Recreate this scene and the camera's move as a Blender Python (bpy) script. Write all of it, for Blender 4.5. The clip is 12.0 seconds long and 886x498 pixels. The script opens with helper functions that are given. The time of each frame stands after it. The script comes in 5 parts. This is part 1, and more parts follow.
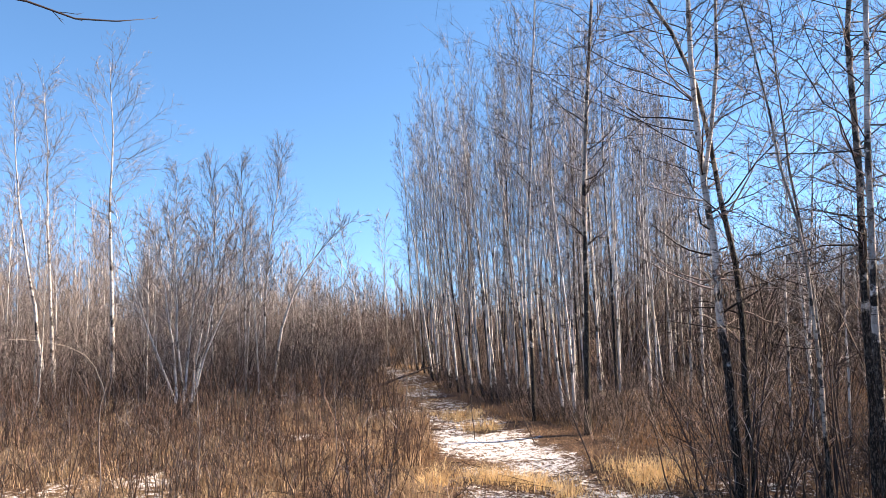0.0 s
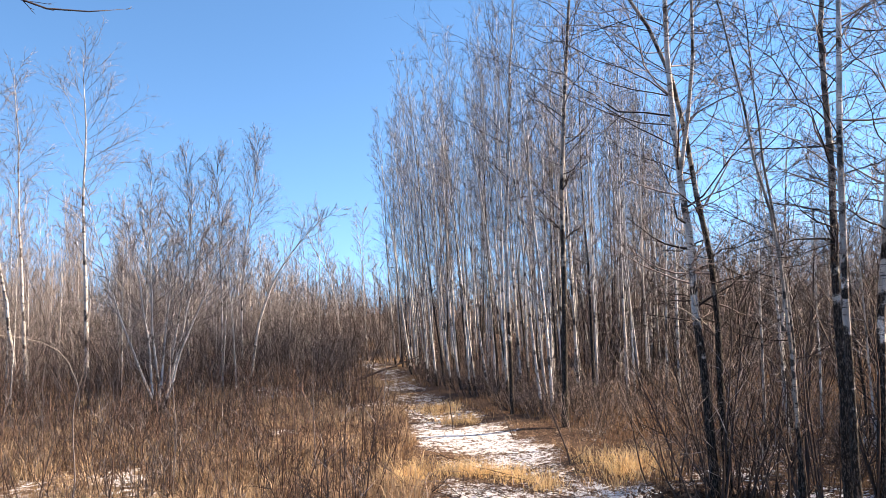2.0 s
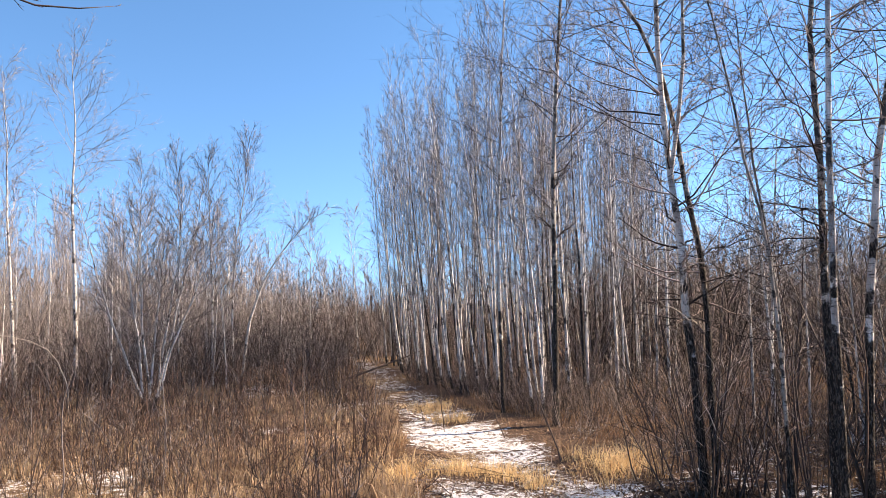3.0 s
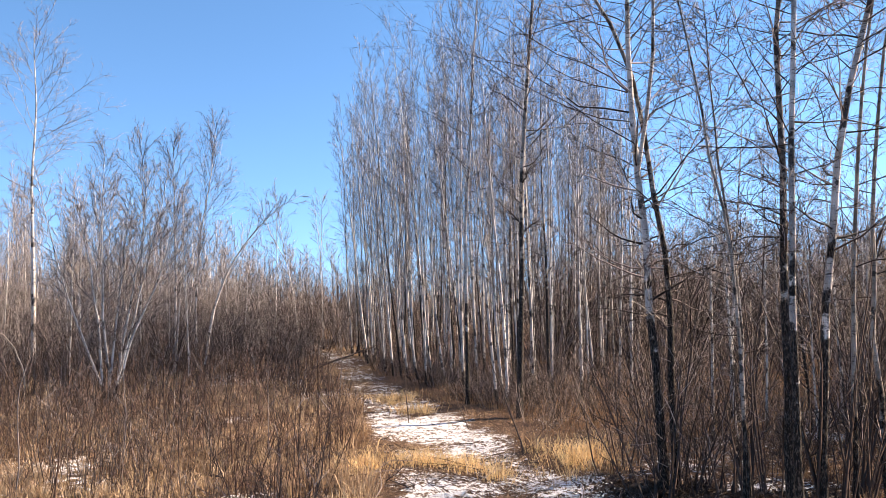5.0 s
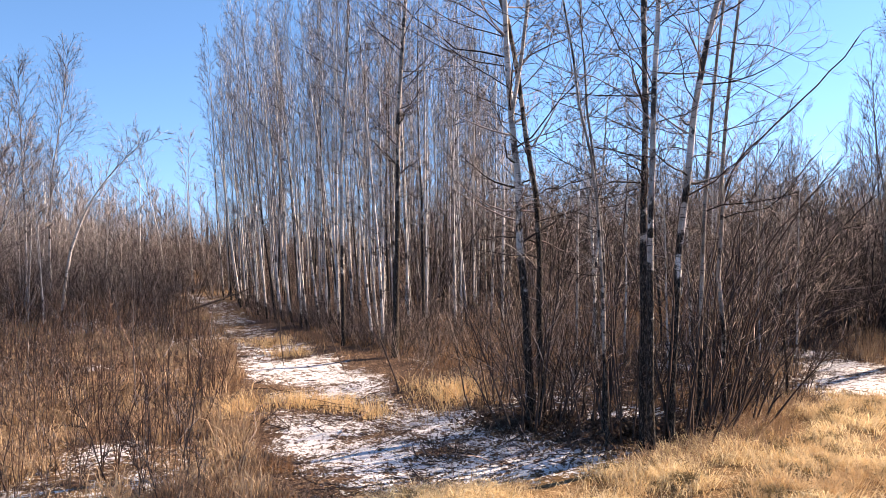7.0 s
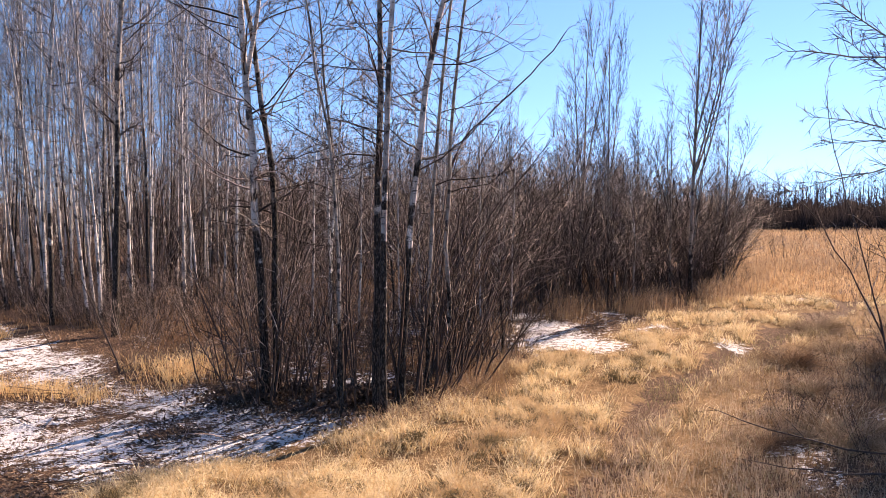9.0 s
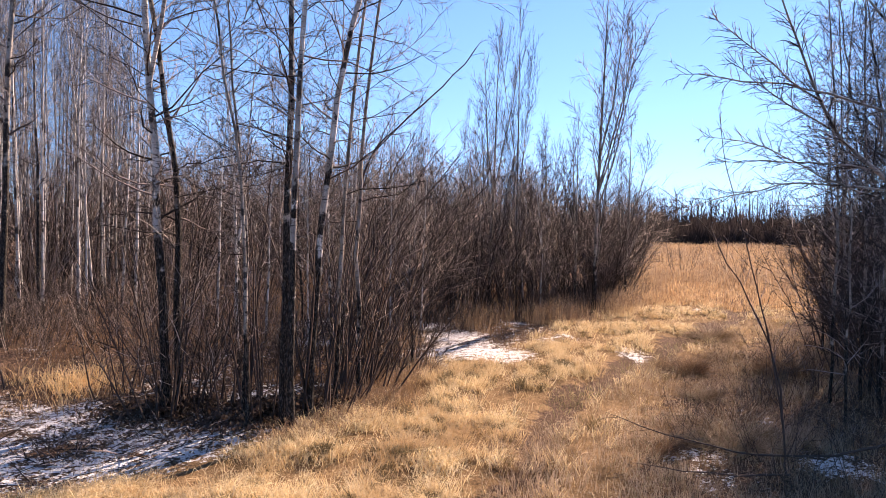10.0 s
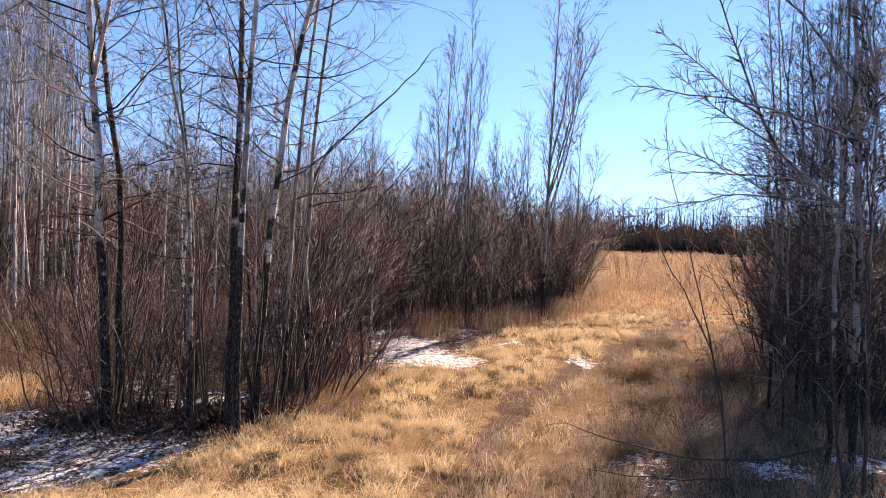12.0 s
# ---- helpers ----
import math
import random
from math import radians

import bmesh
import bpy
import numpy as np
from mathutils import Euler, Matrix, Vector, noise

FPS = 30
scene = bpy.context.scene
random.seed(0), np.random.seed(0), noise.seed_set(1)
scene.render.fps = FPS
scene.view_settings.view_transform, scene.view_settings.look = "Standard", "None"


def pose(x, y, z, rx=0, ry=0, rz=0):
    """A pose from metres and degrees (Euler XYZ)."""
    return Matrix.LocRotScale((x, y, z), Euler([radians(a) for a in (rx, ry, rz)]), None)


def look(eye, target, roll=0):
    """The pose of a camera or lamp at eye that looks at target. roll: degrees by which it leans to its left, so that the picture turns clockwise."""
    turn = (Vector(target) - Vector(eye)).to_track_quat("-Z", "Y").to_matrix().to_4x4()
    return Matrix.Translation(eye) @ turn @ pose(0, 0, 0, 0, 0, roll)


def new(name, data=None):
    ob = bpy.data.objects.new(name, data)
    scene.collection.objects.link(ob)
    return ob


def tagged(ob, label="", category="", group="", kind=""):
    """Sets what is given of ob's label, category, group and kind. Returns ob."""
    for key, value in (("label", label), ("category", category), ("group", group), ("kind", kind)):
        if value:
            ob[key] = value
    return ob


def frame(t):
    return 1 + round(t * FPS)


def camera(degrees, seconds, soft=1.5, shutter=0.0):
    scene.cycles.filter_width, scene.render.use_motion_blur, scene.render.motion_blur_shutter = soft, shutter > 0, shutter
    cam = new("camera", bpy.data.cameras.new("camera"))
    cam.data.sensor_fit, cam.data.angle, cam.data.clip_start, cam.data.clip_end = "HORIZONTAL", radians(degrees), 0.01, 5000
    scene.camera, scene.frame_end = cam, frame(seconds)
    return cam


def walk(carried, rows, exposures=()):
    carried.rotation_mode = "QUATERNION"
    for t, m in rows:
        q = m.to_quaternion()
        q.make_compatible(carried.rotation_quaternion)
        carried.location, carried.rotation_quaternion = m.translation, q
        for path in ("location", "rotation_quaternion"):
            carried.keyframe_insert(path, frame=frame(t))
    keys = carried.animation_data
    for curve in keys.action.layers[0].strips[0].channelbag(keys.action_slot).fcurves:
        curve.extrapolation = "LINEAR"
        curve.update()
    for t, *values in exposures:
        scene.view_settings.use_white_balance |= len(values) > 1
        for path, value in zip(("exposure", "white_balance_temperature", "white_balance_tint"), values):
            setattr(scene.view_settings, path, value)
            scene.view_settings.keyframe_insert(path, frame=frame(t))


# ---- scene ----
cam = camera(62.0, 12.0, soft=0.5)
EYE = (0.0, 0.0, 2.6)
# seconds, tilt, lean, heading in degrees
TURN = [
    (0, 95.31, 1.79, 0.17), (0.5, 95.21, 1.80, -0.14), (1, 95.04, 1.90, -0.60), (1.5, 94.89, 2.00, -1.08),
    (2, 94.78, 1.97, -1.51), (2.5, 94.71, 2.00, -1.90), (3, 94.66, 1.96, -2.19), (5, 93.94, 0.98, -4.77),
    (5.5, 93.29, 0.60, -6.30), (6, 92.15, 0.56, -8.43), (6.5, 90.77, 0.75, -11.07), (7, 89.28, 1.04, -14.38),
    (9, 86.81, 0.12, -34.64), (9.5, 87.21, -0.39, -38.52), (10, 87.63, -0.80, -41.53), (10.5, 87.93, -1.10, -43.51),
    (11, 88.06, -1.34, -44.51), (11.5, 88.13, -1.45, -45.00), (12, 88.20, -1.50, -45.34),
]
walk(cam, [(t, pose(*EYE, rx, ry, rz)) for t, rx, ry, rz in TURN], [(0, 1.70, 7600, 15), (3, 1.70, 7600, 15), (7, 1.58, 7700, 20), (9, 1.40, 7800, 26), (12, 1.38, 7800, 27)])

# ---- daylight ----
SUN_AZ, SUN_EL = 78.0, 31.0          # degrees clockwise from +y, and above the horizon
world = bpy.data.worlds.new("sky")
scene.world = world
world.use_nodes = True
wn = world.node_tree.nodes
wl = world.node_tree.links
sky = wn.new("ShaderNodeTexSky")
sky.sky_type = "NISHITA"
sky.sun_disc = False
sky.sun_elevation = radians(SUN_EL)
sky.sun_rotation = radians(SUN_AZ)
sky.altitude = 2000
sky.air_density = 1.0
sky.dust_density = 0.0
sky.ozone_density = 4.0
# the haze at the horizon is thin: the gradient begins a little above it
high, level = wn.new("ShaderNodeTexCoord"), wn.new("ShaderNodeVectorMath")
level.operation, level.inputs[1].default_value = "ADD", (0, 0, 0.12)
wl.new(high.outputs["Generated"], level.inputs[0])
wl.new(level.outputs[0], sky.inputs["Vector"])
wn["Background"].inputs["Strength"].default_value = 0.112
rich = wn.new("ShaderNodeHueSaturation")
rich.inputs["Hue"].default_value = 0.496
rich.inputs["Saturation"].default_value = 1.13
wl.new(sky.outputs["Color"], rich.inputs["Color"])
wl.new(rich.outputs["Color"], wn["Background"].inputs["Color"])
sun_data = bpy.data.lights.new("sun", "SUN")
sun_data.energy, sun_data.angle, sun_data.color = 5.0, radians(0.53), (1.0, 0.86, 0.70)
sun = new("sun", sun_data)
sa, se = radians(SUN_AZ), radians(SUN_EL)
sun_dir = Vector((math.sin(sa) * math.cos(se), math.cos(sa) * math.cos(se), math.sin(se)))
sun.matrix_world = look(sun_dir * 60, (0, 0, 0))

# ---- materials ----
def material(name, rough=0.85):
    m = bpy.data.materials.new(name)
    m.use_nodes = True
    b = m.node_tree.nodes["Principled BSDF"]
    b.inputs["Roughness"].default_value = rough
    b.inputs["Specular IOR Level"].default_value = 0.25
    return m, m.node_tree.nodes, m.node_tree.links, b


def ramp(n, stops, interp="LINEAR"):
    r = n.new("ShaderNodeValToRGB")
    r.color_ramp.interpolation = interp
    e = r.color_ramp.elements
    while len(e) < len(stops):
        e.new(0.5)
    for el, (p, c) in zip(e, stops):
        el.position, el.color = p, (*c, 1) if len(c) == 3 else c
    return r


def noise_tex(n, l, vec, scale, detail=4.0, rough=0.55):
    t = n.new("ShaderNodeTexNoise")
    t.inputs["Scale"].default_value, t.inputs["Detail"].default_value, t.inputs["Roughness"].default_value = scale, detail, rough
    if vec:
        l.new(vec, t.inputs["Vector"])
    return t.outputs["Fac"]


def mixed(n, l, fac, a, b, kind="MIX"):
    m = n.new("ShaderNodeMix")
    m.data_type, m.blend_type = "RGBA", kind
    for sock, v in ((m.inputs[0], fac), (m.inputs[6], a), (m.inputs[7], b)):
        if isinstance(v, (int, float)):
            sock.default_value = v
        elif isinstance(v, tuple):
            sock.default_value = (*v, 1)
        else:
            l.new(v, sock)
    return m.outputs[2]


def calc(n, l, op, a, b=0.0, clamp=False):
    m = n.new("ShaderNodeMath")
    m.operation, m.use_clamp = op, clamp
    for sock, v in zip(m.inputs, (a, b)):
        if isinstance(v, (int, float)):
            sock.default_value = v
        else:
            l.new(v, sock)
    return m.outputs[0]


def bump(n, l, b, height, strength=0.5, dist=0.01):
    k = n.new("ShaderNodeBump")
    k.inputs["Strength"].default_value, k.inputs["Distance"].default_value = strength, dist
    l.new(height, k.inputs["Height"])
    l.new(k.outputs["Normal"], b.inputs["Normal"])


def shifted(n, l, stretch=(1, 1, 1)):
    """Object coordinates, moved on by a random step for each object."""
    tc, oi, mp = n.new("ShaderNodeTexCoord"), n.new("ShaderNodeObjectInfo"), n.new("ShaderNodeMapping")
    mp.inputs["Scale"].default_value = stretch
    l.new(tc.outputs["Object"], mp.inputs["Vector"])
    l.new(calc(n, l, "MULTIPLY", oi.outputs["Random"], 37.0), mp.inputs["Location"])
    return mp.outputs["Vector"], oi.outputs["Random"], tc.outputs["Object"]


def bark(name, pale, grey, dark, foot, scar=0.61):
    """Smooth pale bark with dark cross marks, branch scars, and furrowed dark bark towards the foot (height foot)."""
    m, n, l, b = material(name, 0.8)
    v, rnd, raw = shifted(n, l)
    v2, _, _ = shifted(n, l, (1.6, 1.6, 9))
    base = mixed(n, l, ramp_fac(n, l, noise_tex(n, l, v, 3.5, 5), 0.35, 0.7), pale, grey)
    marks = ramp_fac(n, l, noise_tex(n, l, v2, 7, 5, 0.6), 0.585, 0.615)
    base = mixed(n, l, calc(n, l, "MULTIPLY", marks, 0.85), base, dark)
    scars = ramp_fac(n, l, noise_tex(n, l, v, 3.0, 6, 0.65), scar, scar + 0.025)
    base = mixed(n, l, calc(n, l, "MULTIPLY", scars, 0.9), base, dark)
    sep = n.new("ShaderNodeSeparateXYZ")
    l.new(raw, sep.inputs[0])
    low = calc(n, l, "SUBTRACT", foot, sep.outputs["Z"])
    low = calc(n, l, "ADD", calc(n, l, "DIVIDE", low, max(foot, 0.1)), calc(n, l, "MULTIPLY", calc(n, l, "SUBTRACT", noise_tex(n, l, v, 4.0, 7, 0.65), 0.5), 1.9))
    furrow = mixed(n, l, ramp_fac(n, l, noise_tex(n, l, shifted(n, l, (7, 7, 2.2))[0], 9, 6, 0.65), 0.47, 0.62), (0.008, 0.006, 0.005), (0.10, 0.085, 0.073))
    base = mixed(n, l, ramp_fac(n, l, low, 0.42, 0.56), base, furrow)
    l.new(base, b.inputs["Base Color"])
    bump(n, l, b, noise_tex(n, l, shifted(n, l, (6, 6, 2))[0], 8, 5), 1.0, 0.03)
    return m


def ramp_fac(n, l, fac, lo, hi):
    r = n.new("ShaderNodeMapRange")
    r.interpolation_type = "SMOOTHSTEP"
    r.inputs["From Min"].default_value, r.inputs["From Max"].default_value = lo, hi
    l.new(fac, r.inputs["Value"])
    return r.outputs["Result"]


def stems(name, a, b2, c, gloss=0.08):
    """Twig bark: three tones by island, with a little grain."""
    m, n, l, b = material(name, 0.6)
    b.inputs["Specular IOR Level"].default_value = gloss
    g = n.new("ShaderNodeNewGeometry")
    r = ramp(n, [(0.0, a), (0.18, a), (0.30, b2), (0.60, b2), (0.75, c)])
    l.new(g.outputs["Random Per Island"], r.inputs["Fac"])
    tc = n.new("ShaderNodeTexCoord")
    col = mixed(n, l, calc(n, l, "MULTIPLY", noise_tex(n, l, tc.outputs["Object"], 14, 3), 0.6), r.outputs["Color"], (0.05, 0.04, 0.035))
    l.new(col, b.inputs["Base Color"])
    return m


BARK_PALE = bark("bark_pale_aspen", (0.72, 0.70, 0.67), (0.36, 0.345, 0.33), (0.030, 0.027, 0.026), 0.8, 0.58)
BARK_OLD = bark("bark_old_aspen", (0.72, 0.69, 0.65), (0.28, 0.262, 0.245), (0.016, 0.013, 0.012), 4.9, 0.57)
BARK_DARK = bark("bark_dark_aspen", (0.46, 0.42, 0.37), (0.10, 0.087, 0.077), (0.016, 0.013, 0.012), 7.5, 0.52)
BARK_POLE = bark("bark_pole_aspen", (0.68, 0.655, 0.63), (0.28, 0.265, 0.255), (0.020, 0.018, 0.017), 0.8, 0.555)
BARK_GREY = bark("bark_grey_poplar", (0.40, 0.365, 0.325), (0.13, 0.115, 0.10), (0.025, 0.021, 0.019), 2.5, 0.58)
TWIG_PALE = stems("twig_pale", (0.46, 0.42, 0.405), (0.26, 0.23, 0.222), (0.11, 0.094, 0.092))
TWIG_GREY = stems("twig_grey", (0.46, 0.42, 0.42), (0.080, 0.066, 0.066), (0.018, 0.015, 0.015))
TWIG_ASH = stems("twig_ash", (0.54, 0.52, 0.525), (0.155, 0.142, 0.145), (0.030, 0.027, 0.028))
TWIG_BROWN = stems("twig_brown", (0.44, 0.36, 0.335), (0.092, 0.068, 0.060), (0.020, 0.015, 0.014))
TWIG_WILLOW = stems("twig_willow", (0.33, 0.262, 0.245), (0.060, 0.045, 0.041), (0.016, 0.012, 0.012))
TWIG_RED = stems("twig_red_brown", (0.34, 0.22, 0.17), (0.09, 0.055, 0.043), (0.022, 0.015, 0.013))
# far bark taken nearly to black: the belt's backlit shade is in the colour
TWIG_FAR_SHADE = stems("twig_far_shade", (0.050, 0.043, 0.047), (0.030, 0.026, 0.029), (0.016, 0.014, 0.016), 0.0)
DEAD_WOOD = stems("dead_wood", (0.62, 0.57, 0.50), (0.52, 0.47, 0.41), (0.45, 0.40, 0.35))


def grass(name, tones, tip, dark=(0.20, 0.13, 0.07)):
    m, n, l, b = material(name, 0.65)
    g = n.new("ShaderNodeNewGeometry")
    r = ramp(n, [(i / (len(tones) - 1), c) for i, c in enumerate(tones)])
    l.new(g.outputs["Random Per Island"], r.inputs["Fac"])
    tc = n.new("ShaderNodeTexCoord")
    col = mixed(n, l, ramp_fac(n, l, noise_tex(n, l, tc.outputs["Object"], 0.9, 4), 0.42, 0.72), r.outputs["Color"], tip)
    col = mixed(n, l, ramp_fac(n, l, noise_tex(n, l, tc.outputs["Object"], 3.3, 5), 0.52, 0.62), col, dark)
    l.new(col, b.inputs["Base Color"])
    t = n.new("ShaderNodeBsdfTranslucent")
    l.new(col, t.inputs["Color"])
    mx = n.new("ShaderNodeMixShader")
    mx.inputs[0].default_value = 0.35
    l.new(b.outputs[0], mx.inputs[1]), l.new(t.outputs[0], mx.inputs[2])
    l.new(mx.outputs[0], n["Material Output"].inputs["Surface"])
    return m


GRASS_GOLD = grass("grass_gold", [(0.80, 0.64, 0.39), (0.91, 0.80, 0.55), (0.57, 0.405, 0.215), (0.81, 0.68, 0.44)], (0.51, 0.355, 0.195), (0.15, 0.115, 0.06))
# olive-brown grass, toned down to carry the thicket's shade
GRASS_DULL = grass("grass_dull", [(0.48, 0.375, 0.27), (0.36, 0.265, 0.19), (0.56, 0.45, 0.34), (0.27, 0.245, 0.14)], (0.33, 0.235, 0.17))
GRASS_BROWN = grass("grass_brown", [(0.58, 0.43, 0.28), (0.36, 0.25, 0.16), (0.70, 0.55, 0.37), (0.28, 0.19, 0.13)], (0.28, 0.18, 0.12), (0.17, 0.11, 0.075))
GRASS_FIELD = grass("grass_field", [(0.66, 0.46, 0.27), (0.80, 0.60, 0.37), (0.46, 0.29, 0.16), (0.70, 0.52, 0.32)], (0.44, 0.27, 0.15), (0.22, 0.14, 0.085))
GRASS_OLIVE = grass("grass_olive", [(0.30, 0.29, 0.13), (0.20, 0.20, 0.09), (0.46, 0.40, 0.21), (0.15, 0.13, 0.07)], (0.26, 0.21, 0.11), (0.10, 0.085, 0.05))
GRASS_STRAW = grass("grass_straw", [(0.88, 0.64, 0.34), (0.92, 0.74, 0.46), (0.74, 0.50, 0.25)], (0.80, 0.56, 0.29), (0.50, 0.32, 0.16))
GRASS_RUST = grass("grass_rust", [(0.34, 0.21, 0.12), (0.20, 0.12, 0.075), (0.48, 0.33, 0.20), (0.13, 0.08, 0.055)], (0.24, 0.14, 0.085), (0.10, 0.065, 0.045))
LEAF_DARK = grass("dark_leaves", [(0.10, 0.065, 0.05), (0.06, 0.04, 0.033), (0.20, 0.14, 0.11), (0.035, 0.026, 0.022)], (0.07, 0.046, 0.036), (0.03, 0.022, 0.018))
LEAF_DEAD = grass("dead_leaves", [(0.30, 0.19, 0.12), (0.38, 0.25, 0.16), (0.22, 0.14, 0.10), (0.43, 0.33, 0.23)], (0.22, 0.15, 0.10))


def ground_material():
    m, n, l, b = material("ground_litter_snow", 0.95)
    b.inputs["Specular IOR Level"].default_value = 0.04
    tc = n.new("ShaderNodeTexCoord")
    p = tc.outputs["Object"]

    def att(k):
        a = n.new("ShaderNodeAttribute")
        a.attribute_name = k
        return a.outputs["Fac"]
    fine, mid, big = noise_tex(n, l, p, 28, 5, 0.65), noise_tex(n, l, p, 5, 5, 0.6), noise_tex(n, l, p, 0.8, 3)
    litter = ramp(n, [(0.3, (0.028, 0.019, 0.015)), (0.5, (0.10, 0.064, 0.047)), (0.7, (0.25, 0.17, 0.12))])
    l.new(fine, litter.inputs["Fac"])
    straw = ramp(n, [(0.32, (0.07, 0.045, 0.025)), (0.52, (0.24, 0.155, 0.085)), (0.74, (0.50, 0.36, 0.21))])
    l.new(calc(n, l, "ADD", calc(n, l, "MULTIPLY", fine, 0.6), calc(n, l, "MULTIPLY", mid, 0.4)), straw.inputs["Fac"])
    f = calc(n, l, "ADD", att("straw"), calc(n, l, "MULTIPLY", calc(n, l, "SUBTRACT", mid, 0.5), 1.6))
    col = mixed(n, l, ramp_fac(n, l, f, 0.3, 0.6), litter.outputs["Color"], straw.outputs["Color"])
    snow_f = calc(n, l, "ADD", att("snow"), calc(n, l, "MULTIPLY", calc(n, l, "SUBTRACT", mid, 0.5), 1.5))
    snow_f = calc(n, l, "ADD", snow_f, calc(n, l, "MULTIPLY", calc(n, l, "SUBTRACT", fine, 0.5), 1.9))
    snow_f = calc(n, l, "ADD", snow_f, calc(n, l, "MULTIPLY", calc(n, l, "SUBTRACT", big, 0.5), 0.6))
    snow_f = calc(n, l, "SUBTRACT", snow_f, calc(n, l, "MULTIPLY", ramp_fac(n, l, noise_tex(n, l, p, 11, 6, 0.7), 0.50, 0.60), 0.46))
    mask = ramp_fac(n, l, snow_f, 0.52, 0.64)
    col = mixed(n, l, mask, col, (0.74, 0.74, 0.76))
    l.new(col, b.inputs["Base Color"])
    bump(n, l, b, calc(n, l, "ADD", calc(n, l, "ADD", fine, mid), calc(n, l, "MULTIPLY", mask, 0.5)), 0.8, 0.05)
    return m


GROUND = ground_material()

# ---- plan of the ground ----


def spot(az, d):
    """Place at d metres from the eye's foot, az degrees clockwise from +y."""
    return d * math.sin(radians(az)), d * math.cos(radians(az))


TRAIL_A = [(2.9, 7.6, 1.9), (1.9, 9.5, 1.7), (1.2, 12.0, 1.35), (0.9, 15.5, 1.1), (0.3, 19.5, 0.95), (-0.6, 24.5, 0.75), (-1.6, 32.0, 0.7), (-4.0, 45.0, 0.6)]
TRAIL_B = [(2.2, 5.3, 2.5), (4.6, 5.7, 2.3), (6.0, 6.3, 2.1), (8.0, 7.3, 1.95), (11.0, 8.4, 2.0), (15.0, 9.4, 2.2), (19.5, 10.7, 2.4), (26.0, 13.5, 3.4), (36.0, 18.0, 6.0), (60.0, 34.0, 18.0), (105.0, 64.0, 34.0)]
SNOW_SPOTS = [(9.9, 10.2, 1.6), (10.9, 11.9, 1.0), (11.4, 13.4, 0.8), (12.3, 8.2, 0.55), (12.9, 8.7, 0.45), (12.6, 10.3, 0.5), (7.4, 4.2, 0.4), (6.9, 3.6, 0.35), (8.4, 3.0, 0.5), (5.6, 4.2, 0.3),
              (9.3, 2.3, 0.5), (4.4, 9.2, 1.1), (5.2, 9.8, 0.8), (-5.2, 12.6, 1.0), (-4.4, 11.4, 0.8), (-1.9, 10.0, 0.8), (-3.4, 9.2, 0.8), (-6.4, 10.8, 0.9), (-1.2, 8.6, 0.6), (-2.8, 24.0, 0.9), (-5.5, 27.0, 1.1), (6.0, 13.0, 0.6), (8.0, 13.2, 0.8),
              (13.6, 12.6, 0.5), (20.0, 11.2, 0.4), (9.5, 4.6, 0.5), (-3.3, 17.0, 0.6), (-7.5, 18.5, 0.7), (14.0, 9.6, 0.4)]


RUT = [(3.6, 4.4, 0.16), (5.4, 4.9, 0.17), (7.0, 6.0, 0.22), (9.3, 7.15, 0.25), (12.5, 8.0, 0.28), (16.0, 8.9, 0.3), (19.3, 9.7, 0.3), (26.0, 12.6, 0.35)]
FORK_EDGE = [(4.2, 7.5, 0.25), (5.3, 7.7, 0.35), (6.2, 8.3, 0.4), (7.3, 9.2, 0.4), (8.4, 10.3, 0.4)]
RUT_FAR = [(x - 0.45, y + 1.15, w) for x, y, w in RUT[2:]]
# straw tufts and bare lumps in the snow: place, half sizes, strength
TUFTS = [(-0.25, 11.8, 0.4, 0.9, 0.8), (0.7, 12.2, 0.5, 0.45, 0.75), (1.25, 11.7, 0.55, 0.4, 0.75), (1.7, 11.1, 0.4, 0.35, 0.6), (3.2, 12.0, 0.8, 0.9, 0.8), (0.2, 13.7, 0.55, 0.45, 0.7), (2.2, 8.85, 0.4, 0.3, 0.4),
         (1.5, 9.9, 0.7, 0.3, 0.3), (2.0, 7.9, 0.8, 0.3, 0.15), (0.9, 17.6, 0.6, 0.5, 0.5), (0.3, 19.8, 0.6, 0.9, 0.5)]


def band(x, y, line):
    """1 on the line, 0.5 at its half width, falling to 0."""
    best = np.zeros_like(x)
    for (x0, y0, w0), (x1, y1, w1) in zip(line, line[1:]):
        dx, dy = x1 - x0, y1 - y0
        t = np.clip(((x - x0) * dx + (y - y0) * dy) / (dx * dx + dy * dy), 0, 1)
        d = np.hypot(x - x0 - t * dx, y - y0 - t * dy)
        best = np.maximum(best, np.clip(1 - 0.5 * d / (w0 + t * (w1 - w0)), 0, 1))
    return best


def waves(x, y, s, k):
    return (np.sin(x * s + k) * np.cos(y * s * 0.83 + 1.7 * k) + np.sin((x + y) * s * 0.57 + 2.3 * k) + np.cos((x * 0.8 - y) * s * 1.31 + 0.9 * k)) / 3


